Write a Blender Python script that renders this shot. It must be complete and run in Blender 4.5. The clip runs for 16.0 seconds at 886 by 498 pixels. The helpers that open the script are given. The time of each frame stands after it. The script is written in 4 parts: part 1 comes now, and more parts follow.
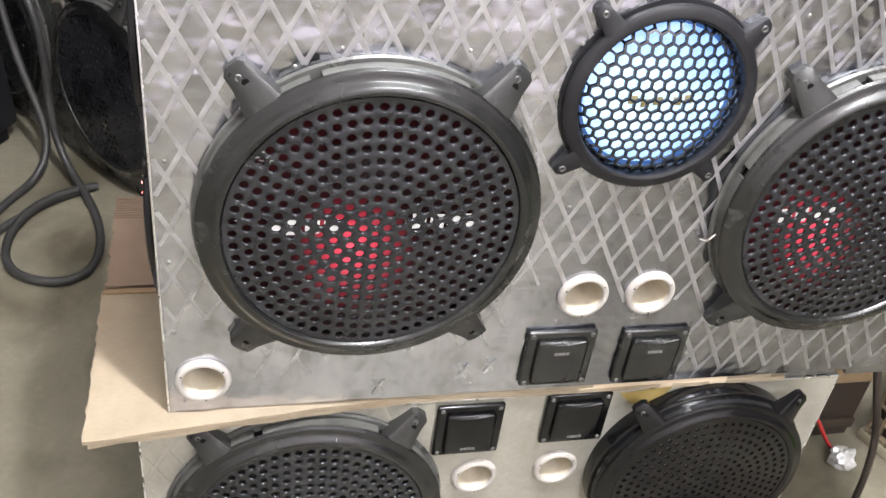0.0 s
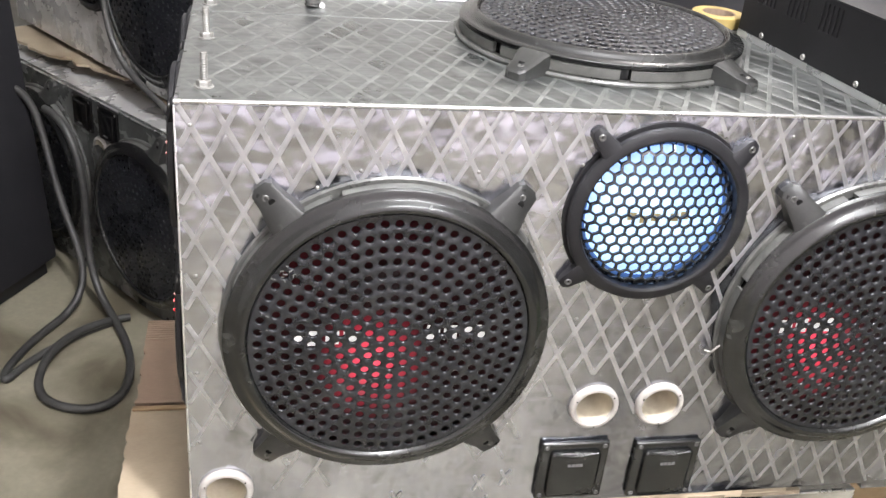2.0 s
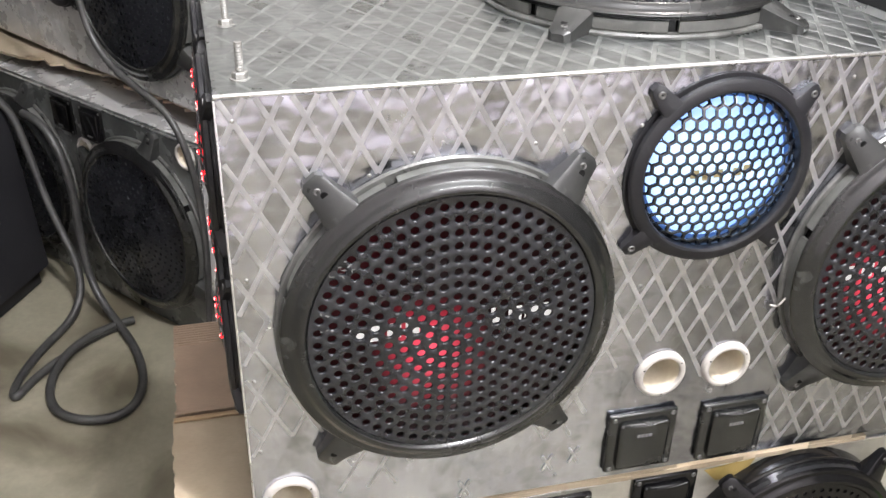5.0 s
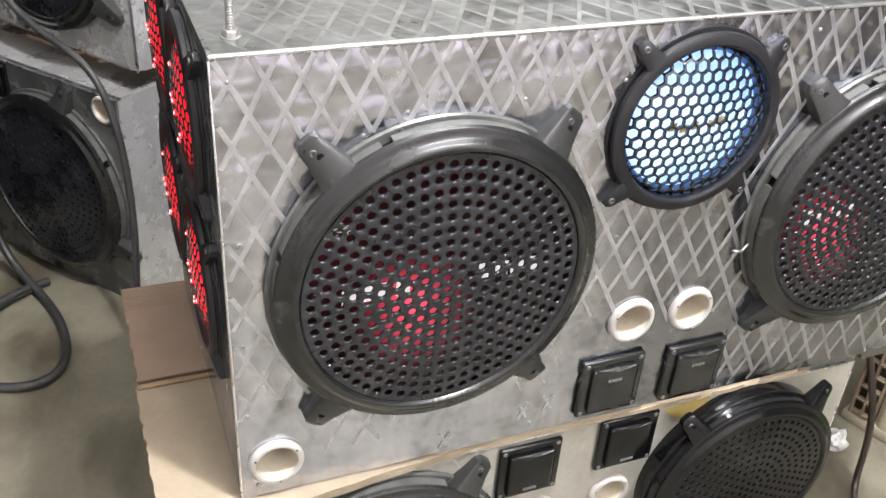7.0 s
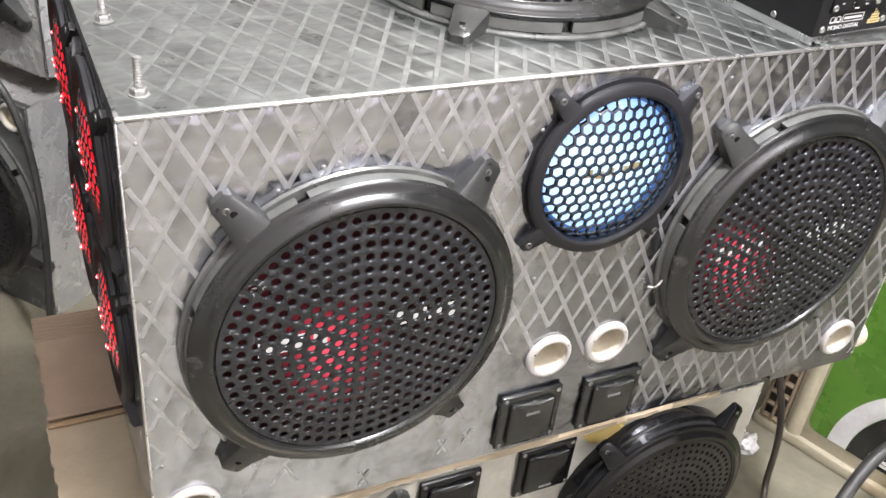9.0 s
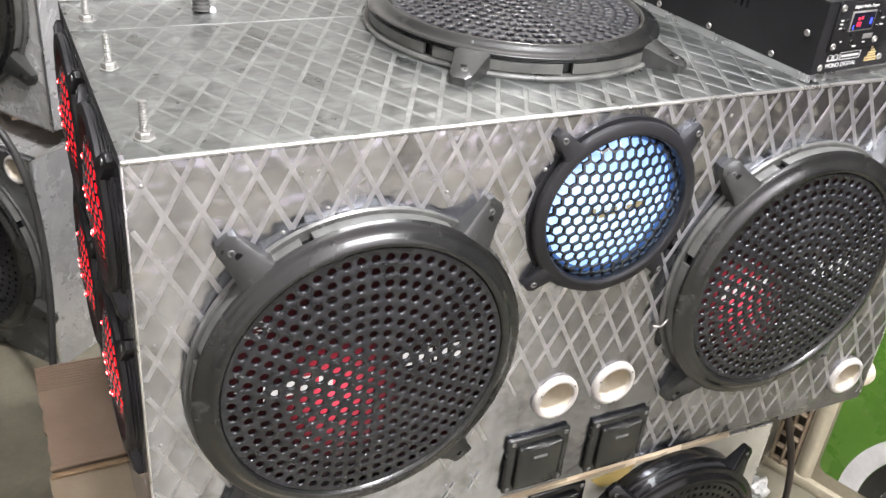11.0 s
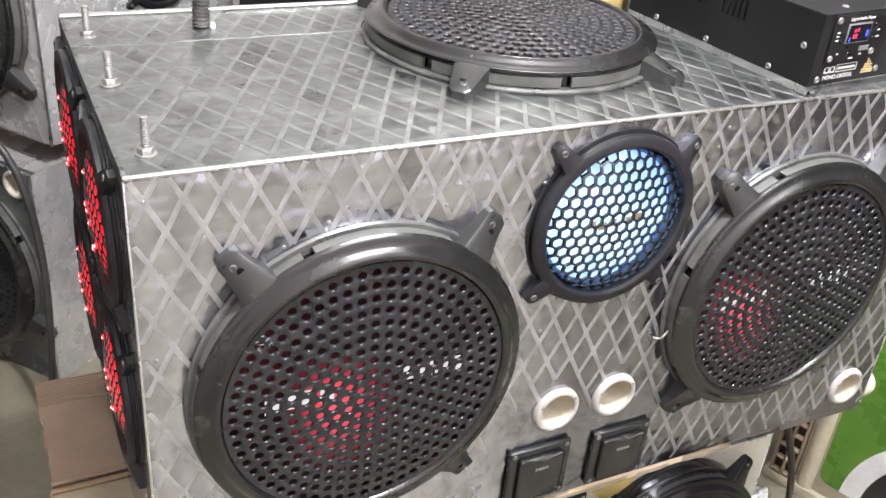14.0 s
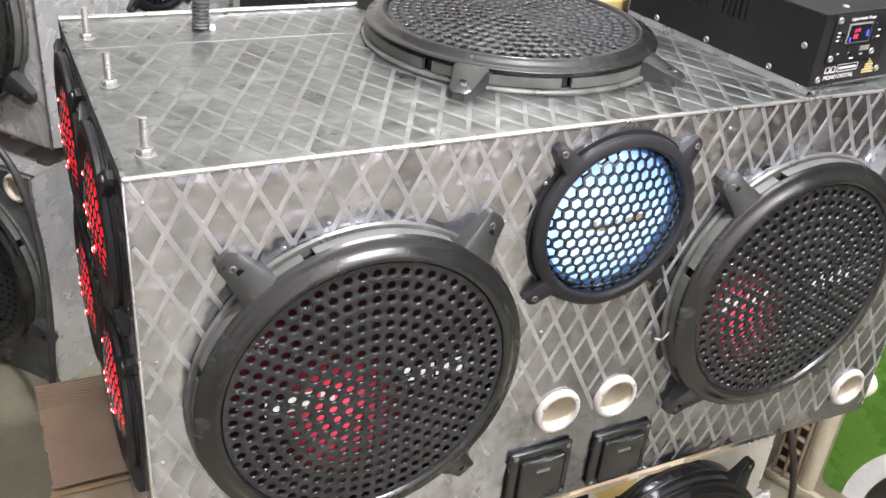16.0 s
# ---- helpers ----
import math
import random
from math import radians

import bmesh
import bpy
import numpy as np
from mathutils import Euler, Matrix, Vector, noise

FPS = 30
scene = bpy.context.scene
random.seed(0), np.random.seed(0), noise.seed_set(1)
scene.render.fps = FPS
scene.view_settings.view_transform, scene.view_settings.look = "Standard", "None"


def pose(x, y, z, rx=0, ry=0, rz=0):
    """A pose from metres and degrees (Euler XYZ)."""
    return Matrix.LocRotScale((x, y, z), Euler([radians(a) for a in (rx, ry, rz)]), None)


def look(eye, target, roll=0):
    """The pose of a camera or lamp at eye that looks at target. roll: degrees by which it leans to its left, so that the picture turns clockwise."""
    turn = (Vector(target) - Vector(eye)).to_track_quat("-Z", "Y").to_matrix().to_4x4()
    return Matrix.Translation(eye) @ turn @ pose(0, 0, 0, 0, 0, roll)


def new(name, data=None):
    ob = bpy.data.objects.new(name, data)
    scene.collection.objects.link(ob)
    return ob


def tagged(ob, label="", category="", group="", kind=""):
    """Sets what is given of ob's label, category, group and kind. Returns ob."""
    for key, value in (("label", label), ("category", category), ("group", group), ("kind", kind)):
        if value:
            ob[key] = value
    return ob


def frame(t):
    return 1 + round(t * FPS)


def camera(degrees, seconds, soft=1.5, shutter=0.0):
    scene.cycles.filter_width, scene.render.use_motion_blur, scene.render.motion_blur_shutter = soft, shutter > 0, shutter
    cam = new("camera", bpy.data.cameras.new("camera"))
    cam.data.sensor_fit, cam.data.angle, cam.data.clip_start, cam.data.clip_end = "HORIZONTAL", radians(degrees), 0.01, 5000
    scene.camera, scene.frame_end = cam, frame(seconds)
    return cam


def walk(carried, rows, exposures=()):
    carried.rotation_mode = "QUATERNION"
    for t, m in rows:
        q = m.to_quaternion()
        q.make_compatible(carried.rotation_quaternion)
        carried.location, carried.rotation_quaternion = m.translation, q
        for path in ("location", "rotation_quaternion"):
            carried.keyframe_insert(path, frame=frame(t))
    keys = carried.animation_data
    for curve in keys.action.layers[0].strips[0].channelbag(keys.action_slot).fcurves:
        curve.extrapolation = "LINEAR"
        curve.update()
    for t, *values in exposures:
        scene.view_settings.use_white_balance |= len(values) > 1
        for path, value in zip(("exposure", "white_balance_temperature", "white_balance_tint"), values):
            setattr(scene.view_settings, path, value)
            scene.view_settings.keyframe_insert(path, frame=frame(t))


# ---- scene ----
cam = camera(50.0, 16.0)
PATH = [
    (0, (0.058, -0.677, 1.155), (0.504, 0.881, -0.017), 7.9),
    (0.5, (0.108, -0.681, 1.16), (0.496, 0.971, 0.101), 5.3),
    (1, (0.106, -0.75, 1.178), (0.465, 0.954, 0.192), 5.5),
    (1.5, (0.084, -0.764, 1.16), (0.478, 0.955, 0.217), 5.5),
    (2, (0.059, -0.733, 1.162), (0.455, 0.992, 0.232), 5.8),
    (2.5, (0.029, -0.714, 1.155), (0.439, 0.987, 0.186), 5.0),
    (3, (0.029, -0.727, 1.163), (0.443, 0.962, 0.177), 3.1),
    (3.5, (0.038, -0.738, 1.171), (0.385, 0.963, 0.178), 1.7),
    (4, (0.043, -0.733, 1.165), (0.374, 0.975, 0.178), 1.4),
    (6.5, (-0.094, -0.59, 1.139), (0.583, 0.973, 0.091), 2.5),
    (7, (-0.087, -0.639, 1.156), (0.578, 0.905, 0.072), 4.1),
    (7.5, (-0.079, -0.634, 1.163), (0.677, 0.876, 0.091), 7.8),
    (8, (-0.068, -0.622, 1.182), (0.698, 0.841, 0.054), 8.2),
    (8.5, (-0.068, -0.605, 1.208), (0.721, 0.838, 0.069), 7.1),
    (9, (-0.07, -0.607, 1.208), (0.729, 0.849, 0.093), 7.0),
    (11.5, (-0.073, -0.611, 1.2), (0.739, 0.906, 0.18), 5.8),
    (12, (-0.073, -0.61, 1.2), (0.74, 0.907, 0.181), 5.8),
    (12.5, (-0.075, -0.61, 1.2), (0.739, 0.906, 0.181), 5.7),
    (13, (-0.074, -0.61, 1.201), (0.74, 0.907, 0.183), 5.7),
    (13.5, (-0.075, -0.61, 1.202), (0.74, 0.907, 0.185), 5.6),
    (14, (-0.076, -0.611, 1.203), (0.743, 0.912, 0.198), 5.6),
    (14.5, (-0.075, -0.611, 1.204), (0.745, 0.921, 0.213), 5.5),
    (15, (-0.075, -0.609, 1.203), (0.748, 0.925, 0.219), 5.4),
    (15.5, (-0.075, -0.61, 1.201), (0.745, 0.925, 0.215), 5.4),
    (16, (-0.075, -0.611, 1.2), (0.743, 0.917, 0.202), 5.4),
]
walk(cam, [(t, look(eye, target, roll)) for t, eye, target, roll in PATH])

# ---- light ----
world = bpy.data.worlds.new("room_air")
scene.world = world
world.use_nodes = True
world.node_tree.nodes["Background"].inputs[0].default_value = (0.55, 0.6, 0.65, 1)
world.node_tree.nodes["Background"].inputs[1].default_value = 0.02
BULB = (0.41, -0.50, 2.45)
# Added fill positions, out of view; only BULB follows from cast shadows.
REAR_FILL = (1.35, 1.60, 2.5)
TUBE_FILL = (1.00, -2.05, 2.45)


def lamp(name, kind, where, watts, colour, size, size_y=0.0, m=None):
    data = bpy.data.lights.new(name, kind)
    data.energy, data.color = watts, colour
    if kind == "AREA":
        data.shape, data.size, data.size_y = "RECTANGLE", size, size_y
    else:
        data.shadow_soft_size = size
    ob = new(name, data)
    ob.matrix_world = m if m else Matrix.Translation(where)
    return ob


lamp("bulb_light", "POINT", (BULB[0], BULB[1], BULB[2] - 0.1), 255, (0.985, 0.965, 1.0), 0.045)
# Fills added to brighten lid, rims and ceiling; no such lamps are in view.
lamp("rear_fill_light", "POINT", (REAR_FILL[0], REAR_FILL[1], REAR_FILL[2] - 0.1), 24, (1.0, 0.93, 0.92), 0.045)
lamp("tube_fill_light", "AREA", TUBE_FILL, 52, (0.95, 0.97, 1.0), 1.2, 0.05, pose(TUBE_FILL[0], TUBE_FILL[1], TUBE_FILL[2] - 0.05, -3, 0, 0))
lamp("upper_fill_light", "AREA", TUBE_FILL, 26, (0.95, 0.97, 1.0), 1.2, 0.05, pose(TUBE_FILL[0], TUBE_FILL[1] - 0.04, TUBE_FILL[2] + 0.002, 200, 0, 0))

# ---- materials ----
MATS = {}


def mat(name, c1, c2=None, rough=(0.4, 0.6), metal=0.0, scale=20.0, bump=0.1, fine=220.0, stretch=(1, 1, 1), emit=None, power=0.0, coat=0.0, stains=None, spec=0.5, wave=None, grain=0.22, patchy=None, dark_zone=None):
    """Two-scale procedural surface: cloudy colour change, fine grain in relief and gloss."""
    if name in MATS:
        return MATS[name]
    m = bpy.data.materials.new(name)
    m.use_nodes = True
    nt = m.node_tree
    b = nt.nodes["Principled BSDF"]
    link = nt.links.new
    co = nt.nodes.new("ShaderNodeTexCoord")
    mp = nt.nodes.new("ShaderNodeMapping")
    mp.inputs["Scale"].default_value = stretch
    link(co.outputs["Object"], mp.inputs[0])
    n1 = nt.nodes.new("ShaderNodeTexNoise")
    n1.inputs["Scale"].default_value, n1.inputs["Detail"].default_value, n1.inputs["Roughness"].default_value = scale, 6, 0.62
    n2 = nt.nodes.new("ShaderNodeTexNoise")
    n2.inputs["Scale"].default_value, n2.inputs["Detail"].default_value = fine, 4
    link(co.outputs["Object"], n1.inputs[0])
    link(mp.outputs[0], n2.inputs[0])
    ramp = nt.nodes.new("ShaderNodeValToRGB")
    ramp.color_ramp.elements[0].position, ramp.color_ramp.elements[1].position = 0.3, 0.7
    ramp.color_ramp.elements[0].color = (*c1, 1)
    ramp.color_ramp.elements[1].color = (*(c2 or c1), 1)
    link(n1.outputs[0], ramp.inputs[0])
    colour = ramp.outputs[0]
    mix = nt.nodes.new("ShaderNodeMix")
    mix.data_type, mix.blend_type = "RGBA", "OVERLAY"
    mix.inputs["Factor"].default_value = grain
    link(colour, mix.inputs[6])
    link(n2.outputs[1], mix.inputs[7])
    grey = nt.nodes.new("ShaderNodeRGBToBW")
    link(n2.outputs[1], grey.inputs[0])
    link(grey.outputs[0], mix.inputs[7])
    colour = mix.outputs[2]
    if stains:
        n3 = nt.nodes.new("ShaderNodeTexNoise")
        n3.inputs["Scale"].default_value, n3.inputs["Detail"].default_value, n3.inputs["Distortion"].default_value = stains[1], 8, 0.6
        link(co.outputs["Object"], n3.inputs[0])
        r3 = nt.nodes.new("ShaderNodeValToRGB")
        r3.color_ramp.elements[0].position, r3.color_ramp.elements[1].position = stains[2], stains[3]
        r3.color_ramp.elements[0].color, r3.color_ramp.elements[1].color = (0, 0, 0, 1), (1, 1, 1, 1)
        link(n3.outputs[0], r3.inputs[0])
        mx = nt.nodes.new("ShaderNodeMix")
        mx.data_type = "RGBA"
        link(r3.outputs[0], mx.inputs["Factor"])
        link(colour, mx.inputs[6])
        mx.inputs[7].default_value = (*stains[0], 1)
        colour = mx.outputs[2]
    link(colour, b.inputs["Base Color"])
    mr = nt.nodes.new("ShaderNodeMapRange")
    mr.inputs["From Min"].default_value, mr.inputs["From Max"].default_value = 0.3, 0.7
    mr.inputs["To Min"].default_value, mr.inputs["To Max"].default_value = rough
    link(n1.outputs[0], mr.inputs[0])
    link(mr.outputs[0], b.inputs["Roughness"])
    b.inputs["Metallic"].default_value = metal
    if patchy:
        geo, tone, add, mul = (nt.nodes.new(k) for k in ("ShaderNodeNewGeometry", "ShaderNodeMapRange", "ShaderNodeMath", "ShaderNodeMix"))
        tone.inputs["To Min"].default_value, tone.inputs["To Max"].default_value = patchy
        link(geo.outputs["Random Per Island"], tone.inputs[0])
        mul.data_type, mul.blend_type = "RGBA", "MULTIPLY"
        mul.inputs["Factor"].default_value = 1.0
        link(colour, mul.inputs[6])
        link(tone.outputs[0], mul.inputs[7])
        link(mul.outputs[2], b.inputs["Base Color"])
        add.operation = "MULTIPLY_ADD"
        link(geo.outputs["Random Per Island"], add.inputs[0])
        add.inputs[1].default_value = 0.10
        link(mr.outputs[0], add.inputs[2])
        link(add.outputs[0], b.inputs["Roughness"])
    b.inputs["Coat Weight"].default_value, b.inputs["Coat Roughness"].default_value = coat, 0.1
    b.inputs["Specular IOR Level"].default_value = spec
    if bump:
        bp = nt.nodes.new("ShaderNodeBump")
        bp.inputs["Strength"].default_value, bp.inputs["Distance"].default_value = bump, 0.001
        link(n2.outputs[0], bp.inputs["Height"])
        link(bp.outputs[0], b.inputs["Normal"])
        if wave:
            n4 = nt.nodes.new("ShaderNodeTexNoise")
            n4.inputs["Scale"].default_value, n4.inputs["Detail"].default_value = wave[0], 2
            link(co.outputs["Object"], n4.inputs[0])
            b4 = nt.nodes.new("ShaderNodeBump")
            b4.inputs["Strength"].default_value, b4.inputs["Distance"].default_value = wave[1], 0.01
            link(n4.outputs[0], b4.inputs["Height"])
            link(b4.outputs[0], bp.inputs["Normal"])
    # Multiplies the colour darker over an x and a y range, noise-edged.
    if dark_zone:
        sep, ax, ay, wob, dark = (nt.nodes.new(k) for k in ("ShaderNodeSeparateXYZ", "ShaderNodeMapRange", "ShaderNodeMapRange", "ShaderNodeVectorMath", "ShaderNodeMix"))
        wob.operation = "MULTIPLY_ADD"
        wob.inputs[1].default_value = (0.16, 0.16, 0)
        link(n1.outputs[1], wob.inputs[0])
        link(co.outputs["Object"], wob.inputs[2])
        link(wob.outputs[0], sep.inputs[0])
        for node, (lo, hi), out in ((ax, dark_zone[0], sep.outputs[0]), (ay, dark_zone[1], sep.outputs[1])):
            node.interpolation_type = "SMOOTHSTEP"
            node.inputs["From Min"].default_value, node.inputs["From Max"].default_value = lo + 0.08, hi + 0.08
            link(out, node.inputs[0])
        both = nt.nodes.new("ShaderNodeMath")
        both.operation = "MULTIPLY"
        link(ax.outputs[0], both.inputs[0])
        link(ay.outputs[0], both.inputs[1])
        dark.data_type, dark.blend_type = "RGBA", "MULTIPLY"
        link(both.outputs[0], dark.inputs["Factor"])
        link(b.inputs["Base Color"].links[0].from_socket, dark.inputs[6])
        dark.inputs[7].default_value = (*dark_zone[2], 1)
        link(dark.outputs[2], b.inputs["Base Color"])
    if emit:
        b.inputs["Emission Color"].default_value = (*emit, 1)
        b.inputs["Emission Strength"].default_value = power
    MATS[name] = m
    return m


# Front sheet, its colour darker towards the lower right.
ALU = mat("aluminium_sheet", (0.50, 0.522, 0.60), (0.84, 0.855, 0.935), (0.11, 0.22), 1.0, 11, 0.05, 150, (1, 0.22, 1), stains=((0.40, 0.41, 0.43), 30, 0.56, 0.74), wave=(24, 0.52), grain=0.42, patchy=(0.82, 1.02), dark_zone=((0.32, 0.44), (0.40, 0.26), (0.58, 0.58, 0.585)))
# Lid copy of the sheet: scuffed, and darkened to offset the rear lamp's reflection.
ALU_LID = mat("scuffed_aluminium_sheet", (0.175, 0.188, 0.181), (0.36, 0.378, 0.369), (0.22, 0.36), 0.9, 16, 0.12, 150, (0.3, 1, 1), stains=((0.40, 0.42, 0.41), 34, 0.56, 0.72), wave=(26, 0.34), grain=0.55, patchy=(0.86, 1.04), dark_zone=((0.10, 0.26), (9.0, 8.0), (0.74, 0.75, 0.75)))
ALU_RIB = mat("aluminium_rib", (0.46, 0.465, 0.485), (0.68, 0.685, 0.71), (0.30, 0.44), 0.9, 40, 0.10, 120, stains=((0.40, 0.40, 0.41), 26, 0.55, 0.75), grain=0.35, dark_zone=((0.36, 0.50), (0.30, 0.16), (0.85, 0.85, 0.85)))
# Rib twin of the lid sheet, darkened the same way.
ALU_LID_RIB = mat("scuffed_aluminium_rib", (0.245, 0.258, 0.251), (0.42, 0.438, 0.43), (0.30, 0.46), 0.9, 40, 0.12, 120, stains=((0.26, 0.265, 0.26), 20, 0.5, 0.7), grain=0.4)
ALU_DUSTY = mat("dusty_aluminium_sheet", (0.58, 0.58, 0.575), (0.74, 0.74, 0.73), (0.2, 0.36), 0.55, 9, 0.08, 160, (1, 1, 0.15), stains=((0.46, 0.445, 0.41), 6, 0.58, 0.78), wave=(24, 0.3), grain=0.3)
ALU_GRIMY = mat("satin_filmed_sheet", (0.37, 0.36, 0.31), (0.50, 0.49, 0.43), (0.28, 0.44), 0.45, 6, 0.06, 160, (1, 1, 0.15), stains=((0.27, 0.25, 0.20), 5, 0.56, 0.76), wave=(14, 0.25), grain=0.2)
# Silver box front coloured dark for the black it reflects, with pale stains.
FACE_DARK = mat("dark_reflecting_face", (0.06, 0.065, 0.062), (0.14, 0.145, 0.14), (0.2, 0.36), 0.3, 8, 0.1, 120, stains=((0.26, 0.26, 0.25), 9, 0.56, 0.78), wave=(18, 0.4))
ALU_DULL = mat("dull_aluminium_face", (0.40, 0.385, 0.35), (0.54, 0.525, 0.485), (0.22, 0.36), 0.8, 7, 0.08, 120, stains=((0.26, 0.24, 0.20), 6, 0.55, 0.8), wave=(18, 0.3))
ALU_EDGE = mat("aluminium_edge", (0.82, 0.82, 0.82), (0.9, 0.9, 0.9), (0.22, 0.36), 0.95, 18, 0.05, 200)
STEEL = mat("zinc_steel", (0.26, 0.255, 0.24), (0.38, 0.375, 0.355), (0.45, 0.6), 0.7, 60, 0.1, 400)
BLACK = mat("black_plastic", (0.006, 0.0064, 0.0064), (0.013, 0.0136, 0.0134), (0.16, 0.30), 0, 22, 0.05, 240, spec=0.56, coat=0.36, stains=((0.055, 0.056, 0.053), 52, 0.6, 0.85))
BLACK_GRILLE = mat("black_grille_plastic", (0.008, 0.0088, 0.0110), (0.014, 0.0152, 0.0185), (0.20, 0.36), 0, 18, 0.08, 260, spec=0.60, stains=((0.04, 0.041, 0.04), 36, 0.62, 0.88))
BLACK_DEEP = mat("deep_black_plastic", (0.0025, 0.0025, 0.0028), (0.005, 0.005, 0.0055), (0.14, 0.24), 0, 20, 0.04, 240, spec=0.25, coat=0.3, stains=((0.02, 0.02, 0.02), 30, 0.66, 0.9))
BLACK_DUSTY = mat("dusty_black_plastic", (0.014, 0.0145, 0.014), (0.038, 0.039, 0.037), (0.26, 0.42), 0, 40, 0.12, 240, spec=0.5, stains=((0.085, 0.086, 0.081), 60, 0.58, 0.82))
GUARD = mat("glossy_dark_guard_plastic", (0.006, 0.008, 0.012), (0.012, 0.015, 0.022), (0.10, 0.2), 0, 30, 0.05, 260, spec=1.0)
RING = mat("grey_black_ring_plastic", (0.009, 0.009, 0.0105), (0.016, 0.016, 0.018), (0.36, 0.5), 0, 20, 0.1, 260, spec=0.35, stains=((0.04, 0.04, 0.039), 44, 0.62, 0.85))
BLACK_MATT = mat("black_matt_plastic", (0.006, 0.006, 0.0068), (0.013, 0.013, 0.014), (0.34, 0.50), 0, 20, 0.1, 260, spec=0.3)
# Grey put in for the flange's pale reflection, with paler worn stains.
FLANGE = mat("worn_sheen_flange", (0.035, 0.036, 0.034), (0.10, 0.101, 0.094), (0.24, 0.4), 0, 30, 0.15, 260, spec=0.7, stains=((0.15, 0.15, 0.14), 40, 0.55, 0.8))
GASKET = mat("grey_gasket", (0.06, 0.061, 0.056), (0.105, 0.106, 0.098), (0.34, 0.5), 0, 30, 0.2, 300, stains=((0.05, 0.05, 0.046), 50, 0.58, 0.8))
PVC = mat("white_pvc", (0.335, 0.315, 0.288), (0.43, 0.41, 0.378), (0.3, 0.45), 0, 24, 0.05, 200)
PVC_IN = mat("cream_pvc", (0.52, 0.46, 0.36), (0.66, 0.60, 0.48), (0.4, 0.6), 0, 24, 0.05, 200)
CARTON = mat("carton", (0.215, 0.155, 0.108), (0.275, 0.205, 0.145), (0.7, 0.85), 0, 14, 0.2, 160, (1, 8, 1), stains=((0.24, 0.17, 0.105), 6, 0.6, 0.8))
# Paler carton copy; on the front flap, lamp light put into the colour.
CARTON_PALE = mat("pale_lit_carton", (0.245, 0.200, 0.138), (0.33, 0.274, 0.195), (0.65, 0.8), 0, 14, 0.2, 160, (1, 8, 1), stains=((0.22, 0.165, 0.105), 6, 0.55, 0.75))
CARTON_DULL = mat("dull_brown_board", (0.20, 0.138, 0.075), (0.29, 0.205, 0.115), (0.7, 0.85), 0, 14, 0.2, 160, (1, 8, 1))
PLY = mat("pale_wood", (0.46, 0.37, 0.25), (0.60, 0.50, 0.36), (0.55, 0.7), 0, 12, 0.2, 90, (0.1, 1, 1))
FLOOR = mat("cement_floor", (0.143, 0.132, 0.094), (0.235, 0.219, 0.164), (0.35, 0.6), 0, 3.0, 0.3, 90, stains=((0.086, 0.075, 0.05), 3.4, 0.47, 0.62))
WALL_DARK = mat("plain_grey_wall", (0.38, 0.37, 0.345), (0.50, 0.49, 0.46), (0.7, 0.85), 0, 2.5, 0.3, 60)
# Unseen walls: south pale pink, east dark, for the metal's reflections.
WALL_PINK = mat("pink_reflected_wall", (0.74, 0.68, 0.70), (0.82, 0.76, 0.78), (0.7, 0.85), 0, 2.5, 0.3, 60)
WALL_EAST = mat("dark_reflected_wall", (0.035, 0.030, 0.025), (0.06, 0.052, 0.043), (0.6, 0.8), 0, 2.5, 0.3, 60)
CEIL = mat("ceiling_paint", (0.78, 0.78, 0.77), (0.85, 0.85, 0.84), (0.8, 0.9), 0, 2.5, 0.2, 60)
CABINET_BLACK = mat("black_carpet_board", (0.014, 0.014, 0.016), (0.028, 0.028, 0.031), (0.7, 0.9), 0, 6, 0.3, 400, spec=0.1)
RUBBER = mat("black_rubber", (0.02, 0.02, 0.02), (0.045, 0.045, 0.042), (0.4, 0.55), 0, 30, 0.1, 300)
RED_WIRE = mat("red_wire", (0.35, 0.02, 0.02), (0.45, 0.03, 0.03), (0.3, 0.4), 0, 20, 0)
GREY_CABLE = mat("dusty_brown_cable", (0.022, 0.014, 0.012), (0.075, 0.06, 0.05), (0.35, 0.5), 0, 6, 0.1, 300)
# LED glow put into the cone's emission, a soft pool low of centre.
CONE_RED = mat("led_glow_red_cone", (0.008, 0.003, 0.003), (0.015, 0.004, 0.005), (0.4, 0.6), 0, 14, 0.1, 120, emit=(1.0, 0.075, 0.13), power=0.003)
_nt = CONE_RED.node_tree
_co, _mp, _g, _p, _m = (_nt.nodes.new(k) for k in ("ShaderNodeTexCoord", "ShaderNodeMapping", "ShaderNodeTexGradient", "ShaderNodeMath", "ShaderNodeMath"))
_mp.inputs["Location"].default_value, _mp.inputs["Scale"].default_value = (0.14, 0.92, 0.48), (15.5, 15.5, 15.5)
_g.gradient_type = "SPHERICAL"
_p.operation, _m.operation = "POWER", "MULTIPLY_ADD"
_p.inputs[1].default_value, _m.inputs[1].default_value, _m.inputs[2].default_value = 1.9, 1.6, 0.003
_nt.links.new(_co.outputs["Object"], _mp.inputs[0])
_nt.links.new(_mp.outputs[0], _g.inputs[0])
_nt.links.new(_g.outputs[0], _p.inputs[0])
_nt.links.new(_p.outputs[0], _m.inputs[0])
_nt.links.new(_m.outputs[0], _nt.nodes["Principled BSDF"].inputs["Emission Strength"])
SCUFF = mat("pale_scuffed_plastic", (0.09, 0.094, 0.09), (0.18, 0.184, 0.176), (0.4, 0.6), 0, 60, 0.1, 300)
# Near-black colour of the discs that stand for shade in the lugs' screw holes.
HOLE_SHADE = mat("hole_shade_disc", (0.003, 0.003, 0.003), (0.006, 0.006, 0.006), (0.6, 0.8), 0, 20, 0, spec=0.1)
